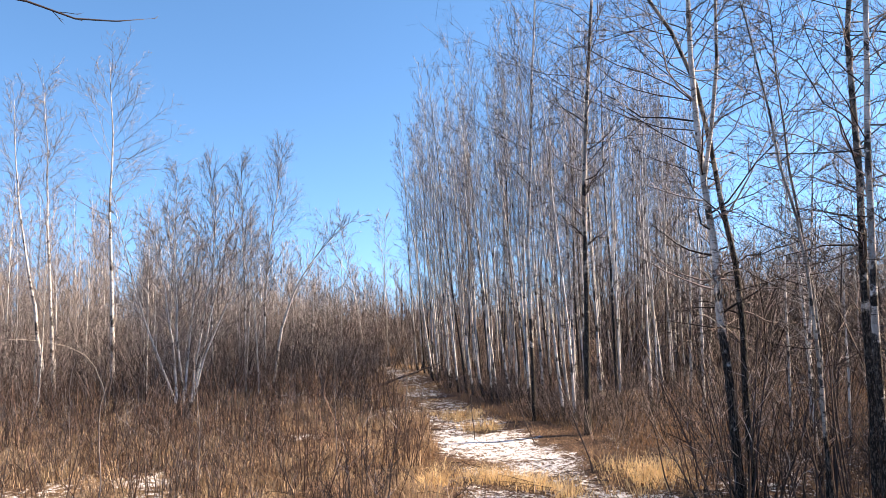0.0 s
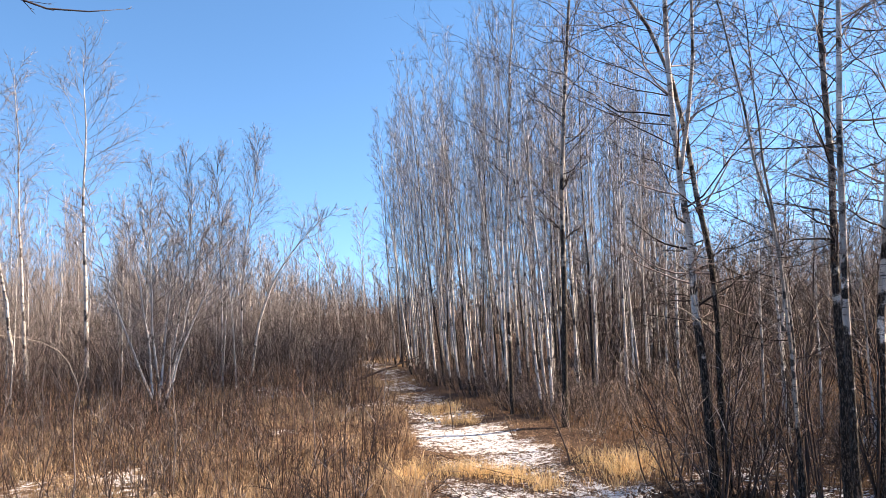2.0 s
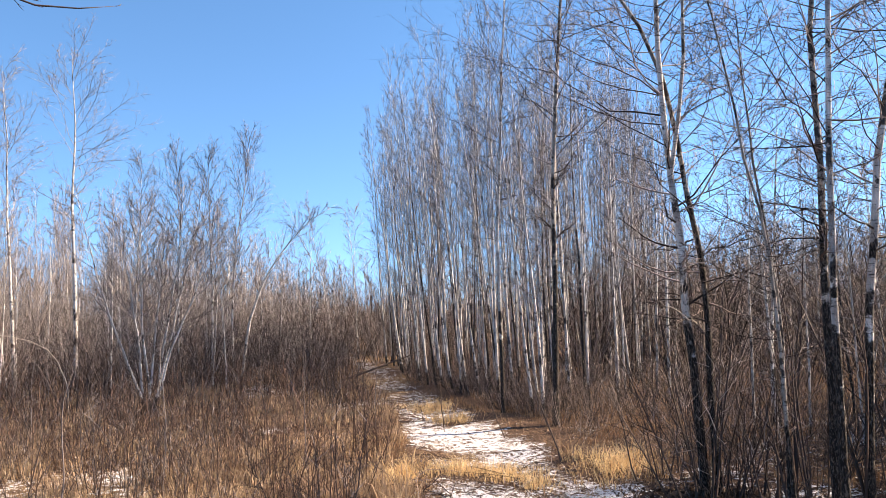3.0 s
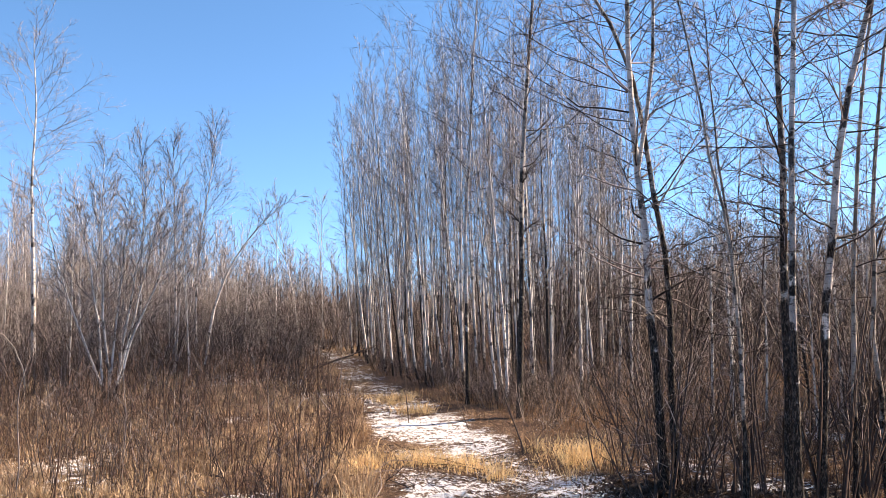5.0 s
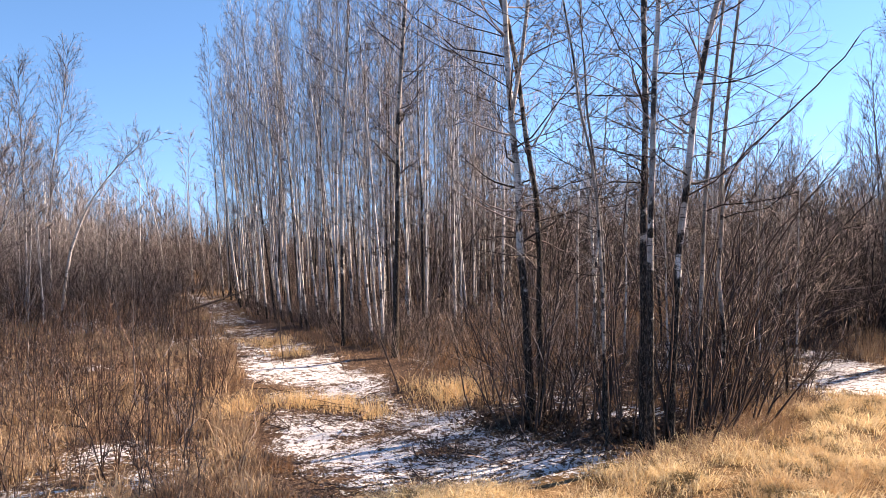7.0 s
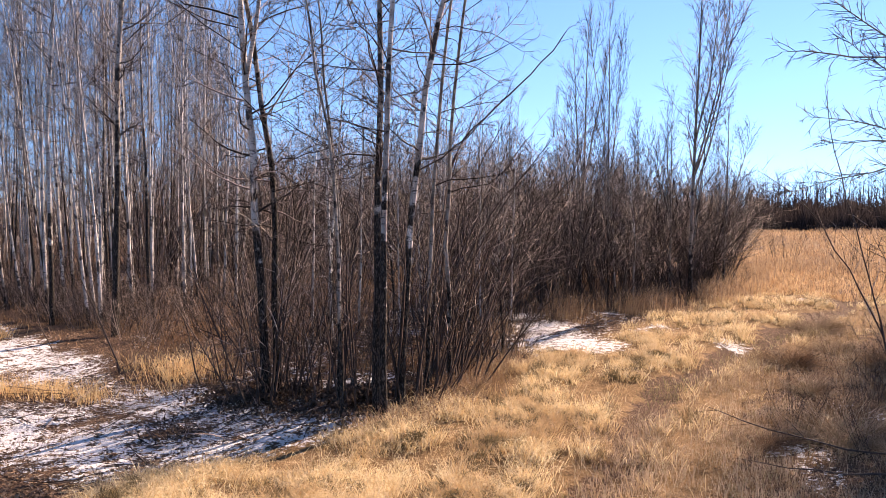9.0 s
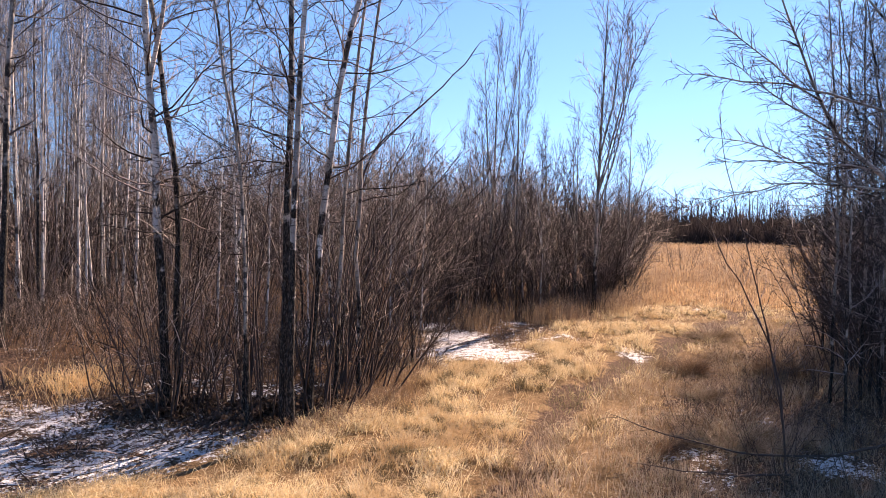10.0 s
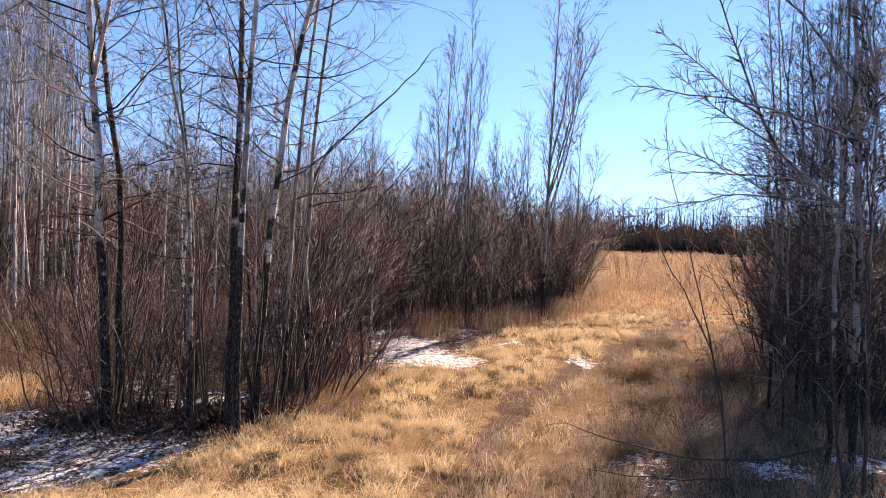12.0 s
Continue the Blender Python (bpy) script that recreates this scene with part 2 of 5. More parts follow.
def snow_at(x, y):
    a = band(x, y, TRAIL_A)
    s = np.clip((a - 0.35) * 2.6, 0, np.where(y < 12, 0.82, 0.72)) + (0.12 * waves(x, y, 1.3, 1.0) + 0.13 * waves(x, y, 3.7, 2.0) + 0.08 * waves(x, y, 8.3, 0.4)) * (a > 0.2)
    for cx, cy, rx, ry, k in TUFTS:
        s = s - k * np.exp(-(((x - cx) / rx) ** 2 + ((y - cy) / ry) ** 2))
    s = s * np.where(y > 20, 0.66, 1.0)
    gold = np.clip((band(x, y, TRAIL_B) - 0.50) * 6, 0, 1)
    s = s * (1 - gold)
    for sx, sy, r in SNOW_SPOTS:
        s = np.maximum(s, (0.86 if sx > 7 else 0.68) * np.exp(-(((x - sx) ** 2 + (y - sy) ** 2) / (r * r)) ** 1.5))
    under = (x > 3.0) & (x < 14) & (y > 9) & (y < 16)
    s = np.where(under, np.maximum(s, 0.30 + 0.25 * waves(x, y, 0.9, 3.0)), s)
    meadow = (x < -0.5) & (y > 8) & (y < 45)
    s = np.where(meadow, np.maximum(s, 0.25 + 0.35 * waves(x, y, 0.8, 5.0)), s)
    return np.where((gold > 0) & (s < 0.5), s * (1 - gold), s)


def straw_at(x, y):
    b = np.clip((band(x, y, TRAIL_B) - 0.40) * 4, 0, 1) * (1 - 0.95 * np.clip((band(x, y, RUT) - 0.2 + 0.35 * waves(x, y, 3.0, 2.0)) * 3, 0, 1))
    m = np.where((x < -0.3) & (y > 6), 0.42 + 0.2 * waves(x, y, 0.7, 2.0), 0.0)
    far = np.clip((np.hypot(x, y) - 60) / 30, 0, 1) * 0.5
    return np.maximum(np.maximum(b, m), far)


def ground_z(x, y):
    near = np.exp(-((x * x + y * y) / 9.0))
    rough = 0.05 * waves(x, y, 1.9, 0.3) + 0.03 * waves(x, y, 4.7, 1.1) + 0.012 * waves(x, y, 13.0, 2.2)
    rut = -0.06 * np.clip((band(x, y, TRAIL_A) - 0.4) * 2, 0, 1)
    track = -0.10 * np.clip((band(x, y, RUT) - 0.2) * 2, 0, 1)
    return rough * (1 - near) + rut + track


def gz(x, y):
    return float(ground_z(np.array([x]), np.array([y]))[0])


def mesh_np(name, verts, faces, mat, smooth=True):
    """Mesh from an array of places and one of three- or four-cornered faces."""
    me = bpy.data.meshes.new(name)
    k = faces.shape[1]
    me.vertices.add(len(verts)), me.loops.add(faces.size), me.polygons.add(len(faces))
    me.vertices.foreach_set("co", np.ascontiguousarray(verts, dtype=np.float32).ravel())
    me.loops.foreach_set("vertex_index", np.ascontiguousarray(faces, dtype=np.int32).ravel())
    me.polygons.foreach_set("loop_start", np.arange(0, faces.size, k, dtype=np.int32))
    me.polygons.foreach_set("use_smooth", np.full(len(faces), smooth))
    me.update(calc_edges=True)
    me.materials.append(mat)
    return me


def build_ground():
    n = 280
    u = np.linspace(-1, 1, n)
    ax = np.sinh(u * 7.0) / np.sinh(7.0) * 2500 + u * 22
    X, Y = np.meshgrid(ax + 5.0, ax + 9.0, indexing="ij")
    Z = ground_z(X, Y)
    v = np.stack([X, Y, Z], -1).reshape(-1, 3)
    i = np.arange(n - 1)
    a = (i[:, None] * n + i[None, :]).ravel()
    f = np.stack([a, a + n, a + n + 1, a + 1], 1)
    me = mesh_np("ground", v, f, GROUND)
    for key, fn in (("snow", snow_at), ("straw", straw_at)):
        at = me.attributes.new(key, "FLOAT", "POINT")
        at.data.foreach_set("value", fn(X, Y).astype(np.float32).ravel())
    tagged(new("ground", me), "uneven soil with leaf litter, straw and thin snow patches", "ground", kind="structure")


build_ground()


# ---- stems, twigs and blades ----
class Sticks:
    """Collects bent, tapered sticks and turns them into one mesh."""

    def __init__(self):
        self.bag = {}

    def add(self, pts, r0, r1, sides=3):
        pts = np.asarray(pts, float)
        self.bag.setdefault((len(pts), sides), []).append((pts, np.linspace(r0, r1, len(pts))))

    def joined(self, other):
        for k, v in other.bag.items():
            self.bag.setdefault(k, []).extend(v)
        return self

    def mesh(self, name, mat):
        verts, faces, base = [], [], 0
        for (n, s), items in self.bag.items():
            P = np.stack([i[0] for i in items])
            R = np.stack([i[1] for i in items])
            T = np.gradient(P, axis=1)
            T /= np.linalg.norm(T, axis=2, keepdims=True) + 1e-9
            ref = np.where(np.abs(T[:, :1, 2:3]) > 0.8, np.array([1.0, 0.1, 0.0]), np.array([0.0, 0.1, 1.0]))
            A = np.cross(T, np.broadcast_to(ref, T.shape))
            A /= np.linalg.norm(A, axis=2, keepdims=True) + 1e-9
            B = np.cross(T, A)
            ang = np.arange(s) * 2 * np.pi / s
            ring = A[:, :, None] * np.cos(ang)[:, None] + B[:, :, None] * np.sin(ang)[:, None]
            V = P[:, :, None] + ring * R[:, :, None, None]
            # all rings but the last, and one point at the tip
            V = np.concatenate([V[:, :-1].reshape(len(items), -1, 3), P[:, -1:] + T[:, -1:] * R[:, -1:, None]], 1)
            verts.append(V.reshape(-1, 3))
            m = V.shape[1]
            if n > 2:
                k, j, q = np.meshgrid(np.arange(len(items)), np.arange(n - 2), np.arange(s), indexing="ij")
                o, q2 = base + k * m, (q + 1) % s
                a, b, c, d = o + j * s + q, o + j * s + q2, o + (j + 1) * s + q2, o + (j + 1) * s + q
                faces += [np.stack([a, b, c], -1).reshape(-1, 3), np.stack([a, c, d], -1).reshape(-1, 3)]
            k, q = np.meshgrid(np.arange(len(items)), np.arange(s), indexing="ij")
            o = base + k * m
            faces.append(np.stack([o + (n - 2) * s + q, o + (n - 2) * s + (q + 1) % s, o + m - 1], -1).reshape(-1, 3))
            base += V.size // 3
        return mesh_np(name, np.concatenate(verts), np.concatenate(faces), mat)


def bent(r, start, way, length, n, wander=0.12, lift=0.0):
    """A wandering line of n points from start along way; lift turns it up (or down) on the way."""
    p, w = np.array(start, float), np.array(way, float)
    w /= np.linalg.norm(w)
    out = [p.copy()]
    for _ in range(n - 1):
        w = w + r.normal(0, wander, 3) + (0, 0, lift)
        w /= np.linalg.norm(w)
        p = p + w * length / (n - 1)
        out.append(p.copy())
    return np.array(out)


def side_way(r, axis, spread):
    """A way that leaves the axis at about spread degrees, to a random side."""
    a = np.array(axis, float) / np.linalg.norm(axis)
    ref = np.array([1.0, 0, 0]) if abs(a[2]) > 0.7 else np.array([0, 0, 1.0])
    u = np.cross(a, ref)
    u /= np.linalg.norm(u)
    v = np.cross(a, u)
    t = r.uniform(0, 2 * np.pi)
    s = radians(spread * r.uniform(0.75, 1.25))
    return a * math.cos(s) + (u * math.cos(t) + v * math.sin(t)) * math.sin(s)


def along(pts, f):
    """Place and way at the share f of a line."""
    k = min(int(f * (len(pts) - 1)), len(pts) - 2)
    g = f * (len(pts) - 1) - k
    return pts[k] * (1 - g) + pts[k + 1] * g, pts[k + 1] - pts[k]


def twigs_on(st, r, line, r0, count, length, spread, sub, lift=0.05, f0=0.2, n=3, fine=0.0025):
    for _ in range(count):
        f = r.uniform(f0, 1.0)
        p, w = along(line, f)
        ln = length * r.uniform(0.5, 1.15) * (1.15 - 0.6 * f)
        t = bent(r, p, side_way(r, w, spread), ln, n, 0.16, lift)
        rr = max(r0 * (1 - 0.6 * f), fine)
        st.add(t, rr, fine * 0.7)
        for _ in range(sub):
            q, w2 = along(t, r.uniform(0.25, 0.95))
            s = bent(r, q, side_way(r, w2, 42), ln * r.uniform(0.25, 0.5), 2, 0.1, lift)
            st.add(s, max(rr * 0.6, fine * 0.8), fine * 0.5)


def tree_meshes(seed, height, radius, trunk_mat, twig_mat, line=None, first=0.3, boughs=26, reach=0.17, spread=48, twigs=6, sub=3, lift=0.10, curl=0.20, wander=0.03, sides=8, fork=0, fine=0.003, fork_at=(0.35, 0.6), taper=0.85, knots=6, bough_sides=3, stout=0.017):
    """Trunk and crown of a bare young broadleaf tree, standing at the origin."""
    r = np.random.default_rng(seed)
    if line is None:
        line = bent(r, (0, 0, -0.1), (r.normal(0, 0.02), r.normal(0, 0.02), 1), height, 10, wander, 0.03)
    else:
        pts = [np.array(p, float) for p in line]
        top = pts[-1]
        w = pts[-1] - pts[-2]
        w = w / np.linalg.norm(w)
        while top[2] < height:
            w = w + r.normal(0, 0.05, 3) + (0, 0, 0.10)
            w /= np.linalg.norm(w)
            top = top + w * 0.9
            pts.append(top)
        pts[0][2] = -0.1
        # evenly re-cut, gently waving
        cum = np.r_[0, np.cumsum([np.linalg.norm(b - a) for a, b in zip(pts, pts[1:])])]
        even = np.linspace(0, cum[-1], 14)
        line = np.stack([np.interp(even, cum, [p[i] for p in pts]) for i in range(3)], 1)
        line[1:-1] += r.normal(0, 0.012, (12, 3)) * (1, 1, 0)
    ts, cs = Sticks(), Sticks()
    n = len(line)
    f = np.linspace(0, 1, n)
    rad = radius * (0.04 + 0.96 * (1 - f) ** taper)
    rad[0] *= 1.25
    ts.bag[(n, sides)] = [(line, rad)]
    axes = [(line, radius, first)]
    for _ in range(fork):
        p, w = along(line, r.uniform(*fork_at))
        b = bent(r, p, side_way(r, w, 20), height * 0.45, 7, 0.05, 0.16)
        ts.bag.setdefault((7, 6), []).append((b, np.linspace(radius * 0.5, 0.006, 7)))
        axes.append((b, radius * 0.5, 0.25))
    for ax, ra, f0 in axes:
        for k in range(int(boughs * (1 if ax is line else 0.5))):
            q = f0 + (1 - f0) * 0.94 * ((k + r.uniform(0, 1)) / boughs) ** 0.9 if ax is line else r.uniform(f0, 0.95)
            p, w = along(ax, q)
            # longest a third of the way up the crown, shorter to the tip, stunted below
            c = (q - f0) / (1 - f0)
            prof = (0.55 + 1.5 * c) * r.uniform(0.5, 1) if c < 0.3 else 1.0 - 0.62 * (c - 0.3) / 0.7
            ln = height * reach * prof * r.uniform(0.6, 1.25)
            b = bent(r, p, side_way(r, w, spread * (1.2 - 0.5 * c)), ln, knots, curl, lift)
            rb = min(max(ra * (1 - q) * 0.34, 0.005), stout) * r.uniform(0.7, 1.3)
            cs.add(b, max(rb, fine * 1.6), fine, bough_sides)
            twigs_on(cs, r, b, rb * 0.55, twigs, ln * 0.45, 38, sub, lift * 0.7, fine=fine)
    return ts.mesh("trunk", trunk_mat), cs.mesh("crown", twig_mat)


def shrub_mesh(seed, height, mat, stems_n=18, foot=0.35, lean=0.32, twigs=7, sub=2, r0=0.012, lift=0.02, tlen=0.30, fine=0.003, wander=0.06, spread=36, bias=(0, 0), low=0.5):
    """Stems that fan out of one foot, each with its upswept twigs: a mesh for every stem."""
    r = np.random.default_rng(seed)
    made = []
    for _ in range(stems_n):
        st = Sticks()
        a = r.uniform(0, 2 * np.pi)
        d = foot * math.sqrt(r.uniform())
        k = lean * 1.25 * math.sqrt(r.uniform())
        w = (math.cos(a) * k + bias[0] * r.uniform(0.3, 1.5), math.sin(a) * k + bias[1] * r.uniform(0.3, 1.5), 1)
        h = height * r.uniform(low, 1.05)
        s = bent(r, (d * math.cos(a), d * math.sin(a), -0.06), w, h, 7, wander, lift)
        rr = r0 * r.uniform(0.6, 1.3)
        st.add(s, rr, fine)
        twigs_on(st, r, s, rr * 0.5, twigs, h * tlen, spread, sub, 0.05, fine=fine, f0=0.25)
        made.append(st.mesh("stem", mat))
    return made


def part(name, me, parent, label=""):
    ob = new(name, me)
    ob.parent = parent
    return tagged(ob, label)


def plant_tree(meshes, x, y, turn=0.0, scale=1.0, label="", group="", name="aspen_tree", category="tree", slim=1.0):
    e = new(name)
    e.matrix_basis = Matrix.Translation((x, y, gz(x, y))) @ Matrix.Rotation(radians(turn), 4, "Z") @ Matrix.Diagonal((scale * slim, scale * slim, scale, 1))
    e.empty_display_size = 0.3
    part("trunk", meshes[0], e)
    part("crown", meshes[1], e)
    return tagged(e, label, category, group)


def plant_shrub(meshes, x, y, turn=0.0, scale=1.0, label="", group="", name="shrub", category="shrub", tall=1.0):
    e = new(name)
    e.matrix_basis = Matrix.Translation((x, y, gz(x, y))) @ Matrix.Rotation(radians(turn), 4, "Z") @ Matrix.Diagonal((scale, scale, scale * tall, 1))
    for me in meshes:
        part("stem", me, e)
    return tagged(e, label, category, group)


def stuffed(name, items, label, category):
    """Many plants too far or too many to tell apart, joined: items are (mesh, matrix)."""
    verts, faces, mats, index, base, cache = [], [], [], [], 0, {}
    for me, m in items:
        if me.name not in cache:
            v, f = np.zeros(len(me.vertices) * 3), np.zeros(len(me.loops), dtype=np.int32)
            me.vertices.foreach_get("co", v), me.loops.foreach_get("vertex_index", f)
            if me.materials[0] not in mats:
                mats.append(me.materials[0])
            cache[me.name] = v.reshape(-1, 3), f.reshape(-1, 3), mats.index(me.materials[0])
        v, f, k = cache[me.name]
        a = np.array(m)
        verts.append(v @ a[:3, :3].T + a[:3, 3])
        faces.append(f + base)
        index.append(np.full(len(f), k))
        base += len(v)
    me = mesh_np(name, np.concatenate(verts), np.concatenate(faces), mats[0])
    for extra in mats[1:]:
        me.materials.append(extra)
    me.polygons.foreach_set("material_index", np.concatenate(index).astype(np.int32))
    return tagged(new(name, me), label, category, kind="stuff")


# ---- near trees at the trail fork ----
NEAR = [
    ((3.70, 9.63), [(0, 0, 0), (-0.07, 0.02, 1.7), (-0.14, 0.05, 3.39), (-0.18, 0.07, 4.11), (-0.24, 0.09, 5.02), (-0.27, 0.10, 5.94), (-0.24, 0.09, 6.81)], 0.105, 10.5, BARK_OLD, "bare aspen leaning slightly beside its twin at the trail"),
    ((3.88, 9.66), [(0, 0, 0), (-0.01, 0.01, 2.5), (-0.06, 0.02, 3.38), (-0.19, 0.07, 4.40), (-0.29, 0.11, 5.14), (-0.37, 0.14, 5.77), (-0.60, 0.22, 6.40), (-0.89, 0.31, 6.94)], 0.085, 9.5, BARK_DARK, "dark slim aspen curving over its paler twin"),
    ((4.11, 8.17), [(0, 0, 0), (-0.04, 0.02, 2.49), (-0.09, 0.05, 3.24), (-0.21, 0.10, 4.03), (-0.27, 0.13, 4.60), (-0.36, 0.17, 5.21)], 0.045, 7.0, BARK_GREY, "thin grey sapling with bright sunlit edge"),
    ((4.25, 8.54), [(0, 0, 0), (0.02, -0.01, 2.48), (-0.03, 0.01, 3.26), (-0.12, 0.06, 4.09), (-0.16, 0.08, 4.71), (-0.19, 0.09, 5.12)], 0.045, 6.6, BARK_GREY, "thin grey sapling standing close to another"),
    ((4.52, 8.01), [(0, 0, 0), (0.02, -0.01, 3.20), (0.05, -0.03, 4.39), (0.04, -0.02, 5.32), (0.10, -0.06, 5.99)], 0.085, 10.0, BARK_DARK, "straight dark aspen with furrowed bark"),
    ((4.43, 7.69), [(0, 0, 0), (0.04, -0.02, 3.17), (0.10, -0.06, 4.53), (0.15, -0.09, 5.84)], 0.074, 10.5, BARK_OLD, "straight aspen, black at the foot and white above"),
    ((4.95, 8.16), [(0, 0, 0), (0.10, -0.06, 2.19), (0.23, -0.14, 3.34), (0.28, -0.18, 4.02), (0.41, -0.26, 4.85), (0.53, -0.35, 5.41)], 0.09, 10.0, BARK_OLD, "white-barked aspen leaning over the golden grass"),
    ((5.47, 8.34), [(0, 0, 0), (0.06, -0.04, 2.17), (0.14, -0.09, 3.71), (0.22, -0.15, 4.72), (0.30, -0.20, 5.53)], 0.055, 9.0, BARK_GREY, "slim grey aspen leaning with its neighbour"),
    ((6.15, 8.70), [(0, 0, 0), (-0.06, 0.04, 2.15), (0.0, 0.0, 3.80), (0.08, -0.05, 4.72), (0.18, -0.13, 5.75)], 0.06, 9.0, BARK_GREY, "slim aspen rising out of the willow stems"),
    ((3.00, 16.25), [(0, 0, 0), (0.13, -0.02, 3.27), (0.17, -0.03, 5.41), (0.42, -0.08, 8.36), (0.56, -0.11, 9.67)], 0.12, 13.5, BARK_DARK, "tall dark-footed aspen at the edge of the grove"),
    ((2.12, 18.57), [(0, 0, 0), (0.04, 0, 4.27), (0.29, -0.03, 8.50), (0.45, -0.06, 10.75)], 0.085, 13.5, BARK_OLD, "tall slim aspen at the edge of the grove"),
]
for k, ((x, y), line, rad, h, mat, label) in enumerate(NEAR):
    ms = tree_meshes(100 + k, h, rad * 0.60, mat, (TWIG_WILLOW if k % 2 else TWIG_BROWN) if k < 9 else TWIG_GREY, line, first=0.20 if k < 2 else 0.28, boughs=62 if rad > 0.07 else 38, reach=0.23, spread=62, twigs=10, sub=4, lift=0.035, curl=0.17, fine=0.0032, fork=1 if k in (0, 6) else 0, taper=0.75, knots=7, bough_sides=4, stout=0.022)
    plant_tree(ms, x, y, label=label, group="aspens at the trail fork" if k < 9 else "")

# ---- aspen grove beside the snowy trail ----
GROVE = [tree_meshes(200 + k, 10.5, 0.050, (BARK_POLE, BARK_PALE, BARK_POLE, BARK_DARK, BARK_POLE, BARK_OLD, BARK_POLE, BARK_PALE)[k], TWIG_ASH if k % 4 else TWIG_GREY, first=0.26, boughs=42, reach=0.14, spread=52, twigs=8, sub=3, lift=0.045, curl=0.11, wander=0.022, sides=6, fine=0.0040, taper=0.95) for k in range(8)]
GROVE_EDGE = ([16, 18.8, 23.8, 27, 40], [3.3, 2.3, 1.2, 0.0, -2.2])
r = np.random.default_rng(31)
spots = []
for k in range(6000):
    if len(spots) >= 165:
        break
    az, d = r.uniform(-3.2, 19), r.uniform(17, 38)
    x, y = spot(az, d)
    edge = np.interp(y, *GROVE_EDGE)
    if x < edge or (az > 11 and d < 19):
        continue
    if min([math.hypot(x - a, y - b) for a, b in spots] + [9]) < 0.35:
        continue
    if r.uniform() < (0.5 if x - edge > 3 else 0.0):
        continue
    spots.append((x, y))
for k, (x, y) in enumerate(spots):
    az = math.degrees(math.atan2(x, y))
    top = np.interp(az, [-2, 0, 5, 8, 12, 20], [17.5, 19.5, 24, 26, 24, 21])
    h = min(2.6 + math.hypot(x, y) * math.tan(radians(top)), 13.5) * r.uniform(0.72, 1.02)
    e = plant_tree(GROVE[k % 8], x, y, r.uniform(0, 360), h / 10.5, "slim bare aspen pole in a dense grove", "aspens of the grove", slim=10.5 / h * r.uniform(0.58, 0.95))
    # the poles at the rim lean out towards the light
    out = max(0.0, 2.5 - (x - np.interp(y, *GROVE_EDGE))) * 1.5 + r.normal(0, 1.2)
    e.matrix_basis = Matrix.Translation(e.matrix_basis.translation) @ Matrix.Rotation(radians(-out), 4, "Y") @ Matrix.Rotation(radians(r.normal(0, 1.5)), 4, "X") @ Matrix.Translation(-e.matrix_basis.translation) @ e.matrix_basis

# ---- left woods ----
PALE = [tree_meshes(300 + k, 9.0, 0.046, BARK_PALE, TWIG_PALE, first=0.22, boughs=34, reach=0.17, spread=46, twigs=8, sub=3, lift=0.045, curl=0.12, wander=0.035, sides=5, fork=k % 2, fine=0.0052, taper=1.0) for k in range(6)]
for az, d, h, lean, label in [(-20.0, 33, 8.6, 3, "slim white birch in brushy woods"), (-22.0, 28, 7.5, 5, "slim white birch in brushy woods"), (-6.2, 40, 9.2, 0, "slim birch at the end of the meadow"), (-8.0, 38, 8.4, 2, "slim birch at the end of the meadow"), (-4.4, 42, 8.6, 0, "slim birch at the end of the meadow")]:
    x, y = spot(az, d)
    e = plant_tree(PALE[int(r.integers(6))], x, y, r.uniform(0, 360), h / 9.0, label, name="birch_tree" if "birch" in label else "aspen_tree", slim=0.95)
    e.matrix_basis = e.matrix_basis @ Matrix.Rotation(radians(lean * 0.4), 4, "Y")
LEFT = [((-12.26, 27.38), [(0, 0, 0), (-0.07, -0.03, 4.28), (-0.16, -0.07, 7.04), (-0.08, -0.04, 9.85), (-0.17, -0.08, 12.0)], 0.105, 12.4, 50, 0.29, "tall white aspen with a wide fine crown", "aspen_tree"),
        ((-14.0, 26.53), [(0, 0, 0), (-0.13, -0.07, 3.89), (-0.26, -0.14, 6.34), (-0.30, -0.16, 9.25), (-0.42, -0.23, 11.0)], 0.085, 11.3, 46, 0.22, "white aspen with a narrow fine crown", "aspen_tree"),
        ((-13.68, 25.57), [(0, 0, 0), (-0.42, -0.23, 3.47), (-0.78, -0.44, 6.19), (-0.97, -0.54, 8.35), (-1.05, -0.59, 10.2)], 0.08, 10.6, 46, 0.21, "leaning white aspen above brown brush", "aspen_tree"),
        ((-8.14, 29.91), [(0, 0, 0), (0.08, 0.02, 3.36), (-0.01, 0, 6.12), (-0.04, -0.01, 8.7)], 0.06, 9.0, 33, 0.26, "grey-white birch with feathery upswept twigs", "birch_tree"),
        ((-7.33, 30.12), [(0, 0, 0), (-0.02, 0, 2.88), (0.15, 0.04, 5.42), (0.51, 0.12, 7.77), (0.68, 0.16, 9.3)], 0.06, 9.6, 33, 0.28, "bending birch with feathery upswept twigs", "birch_tree"),
        ((-9.22, 29.60), [(0, 0, 0), (-0.10, -0.03, 2.94), (-0.03, -0.01, 5.89), (-0.11, -0.03, 8.7)], 0.055, 9.0, 32, 0.26, "slim birch with feathery upswept twigs", "birch_tree"),
        ((-10.99, 31.12), [(0, 0, 0), (-0.53, -0.19, 3.01), (-0.33, -0.12, 6.34), (-0.29, -0.10, 8.6)], 0.055, 8.9, 36, 0.25, "slim birch swaying above the brush", "birch_tree")]
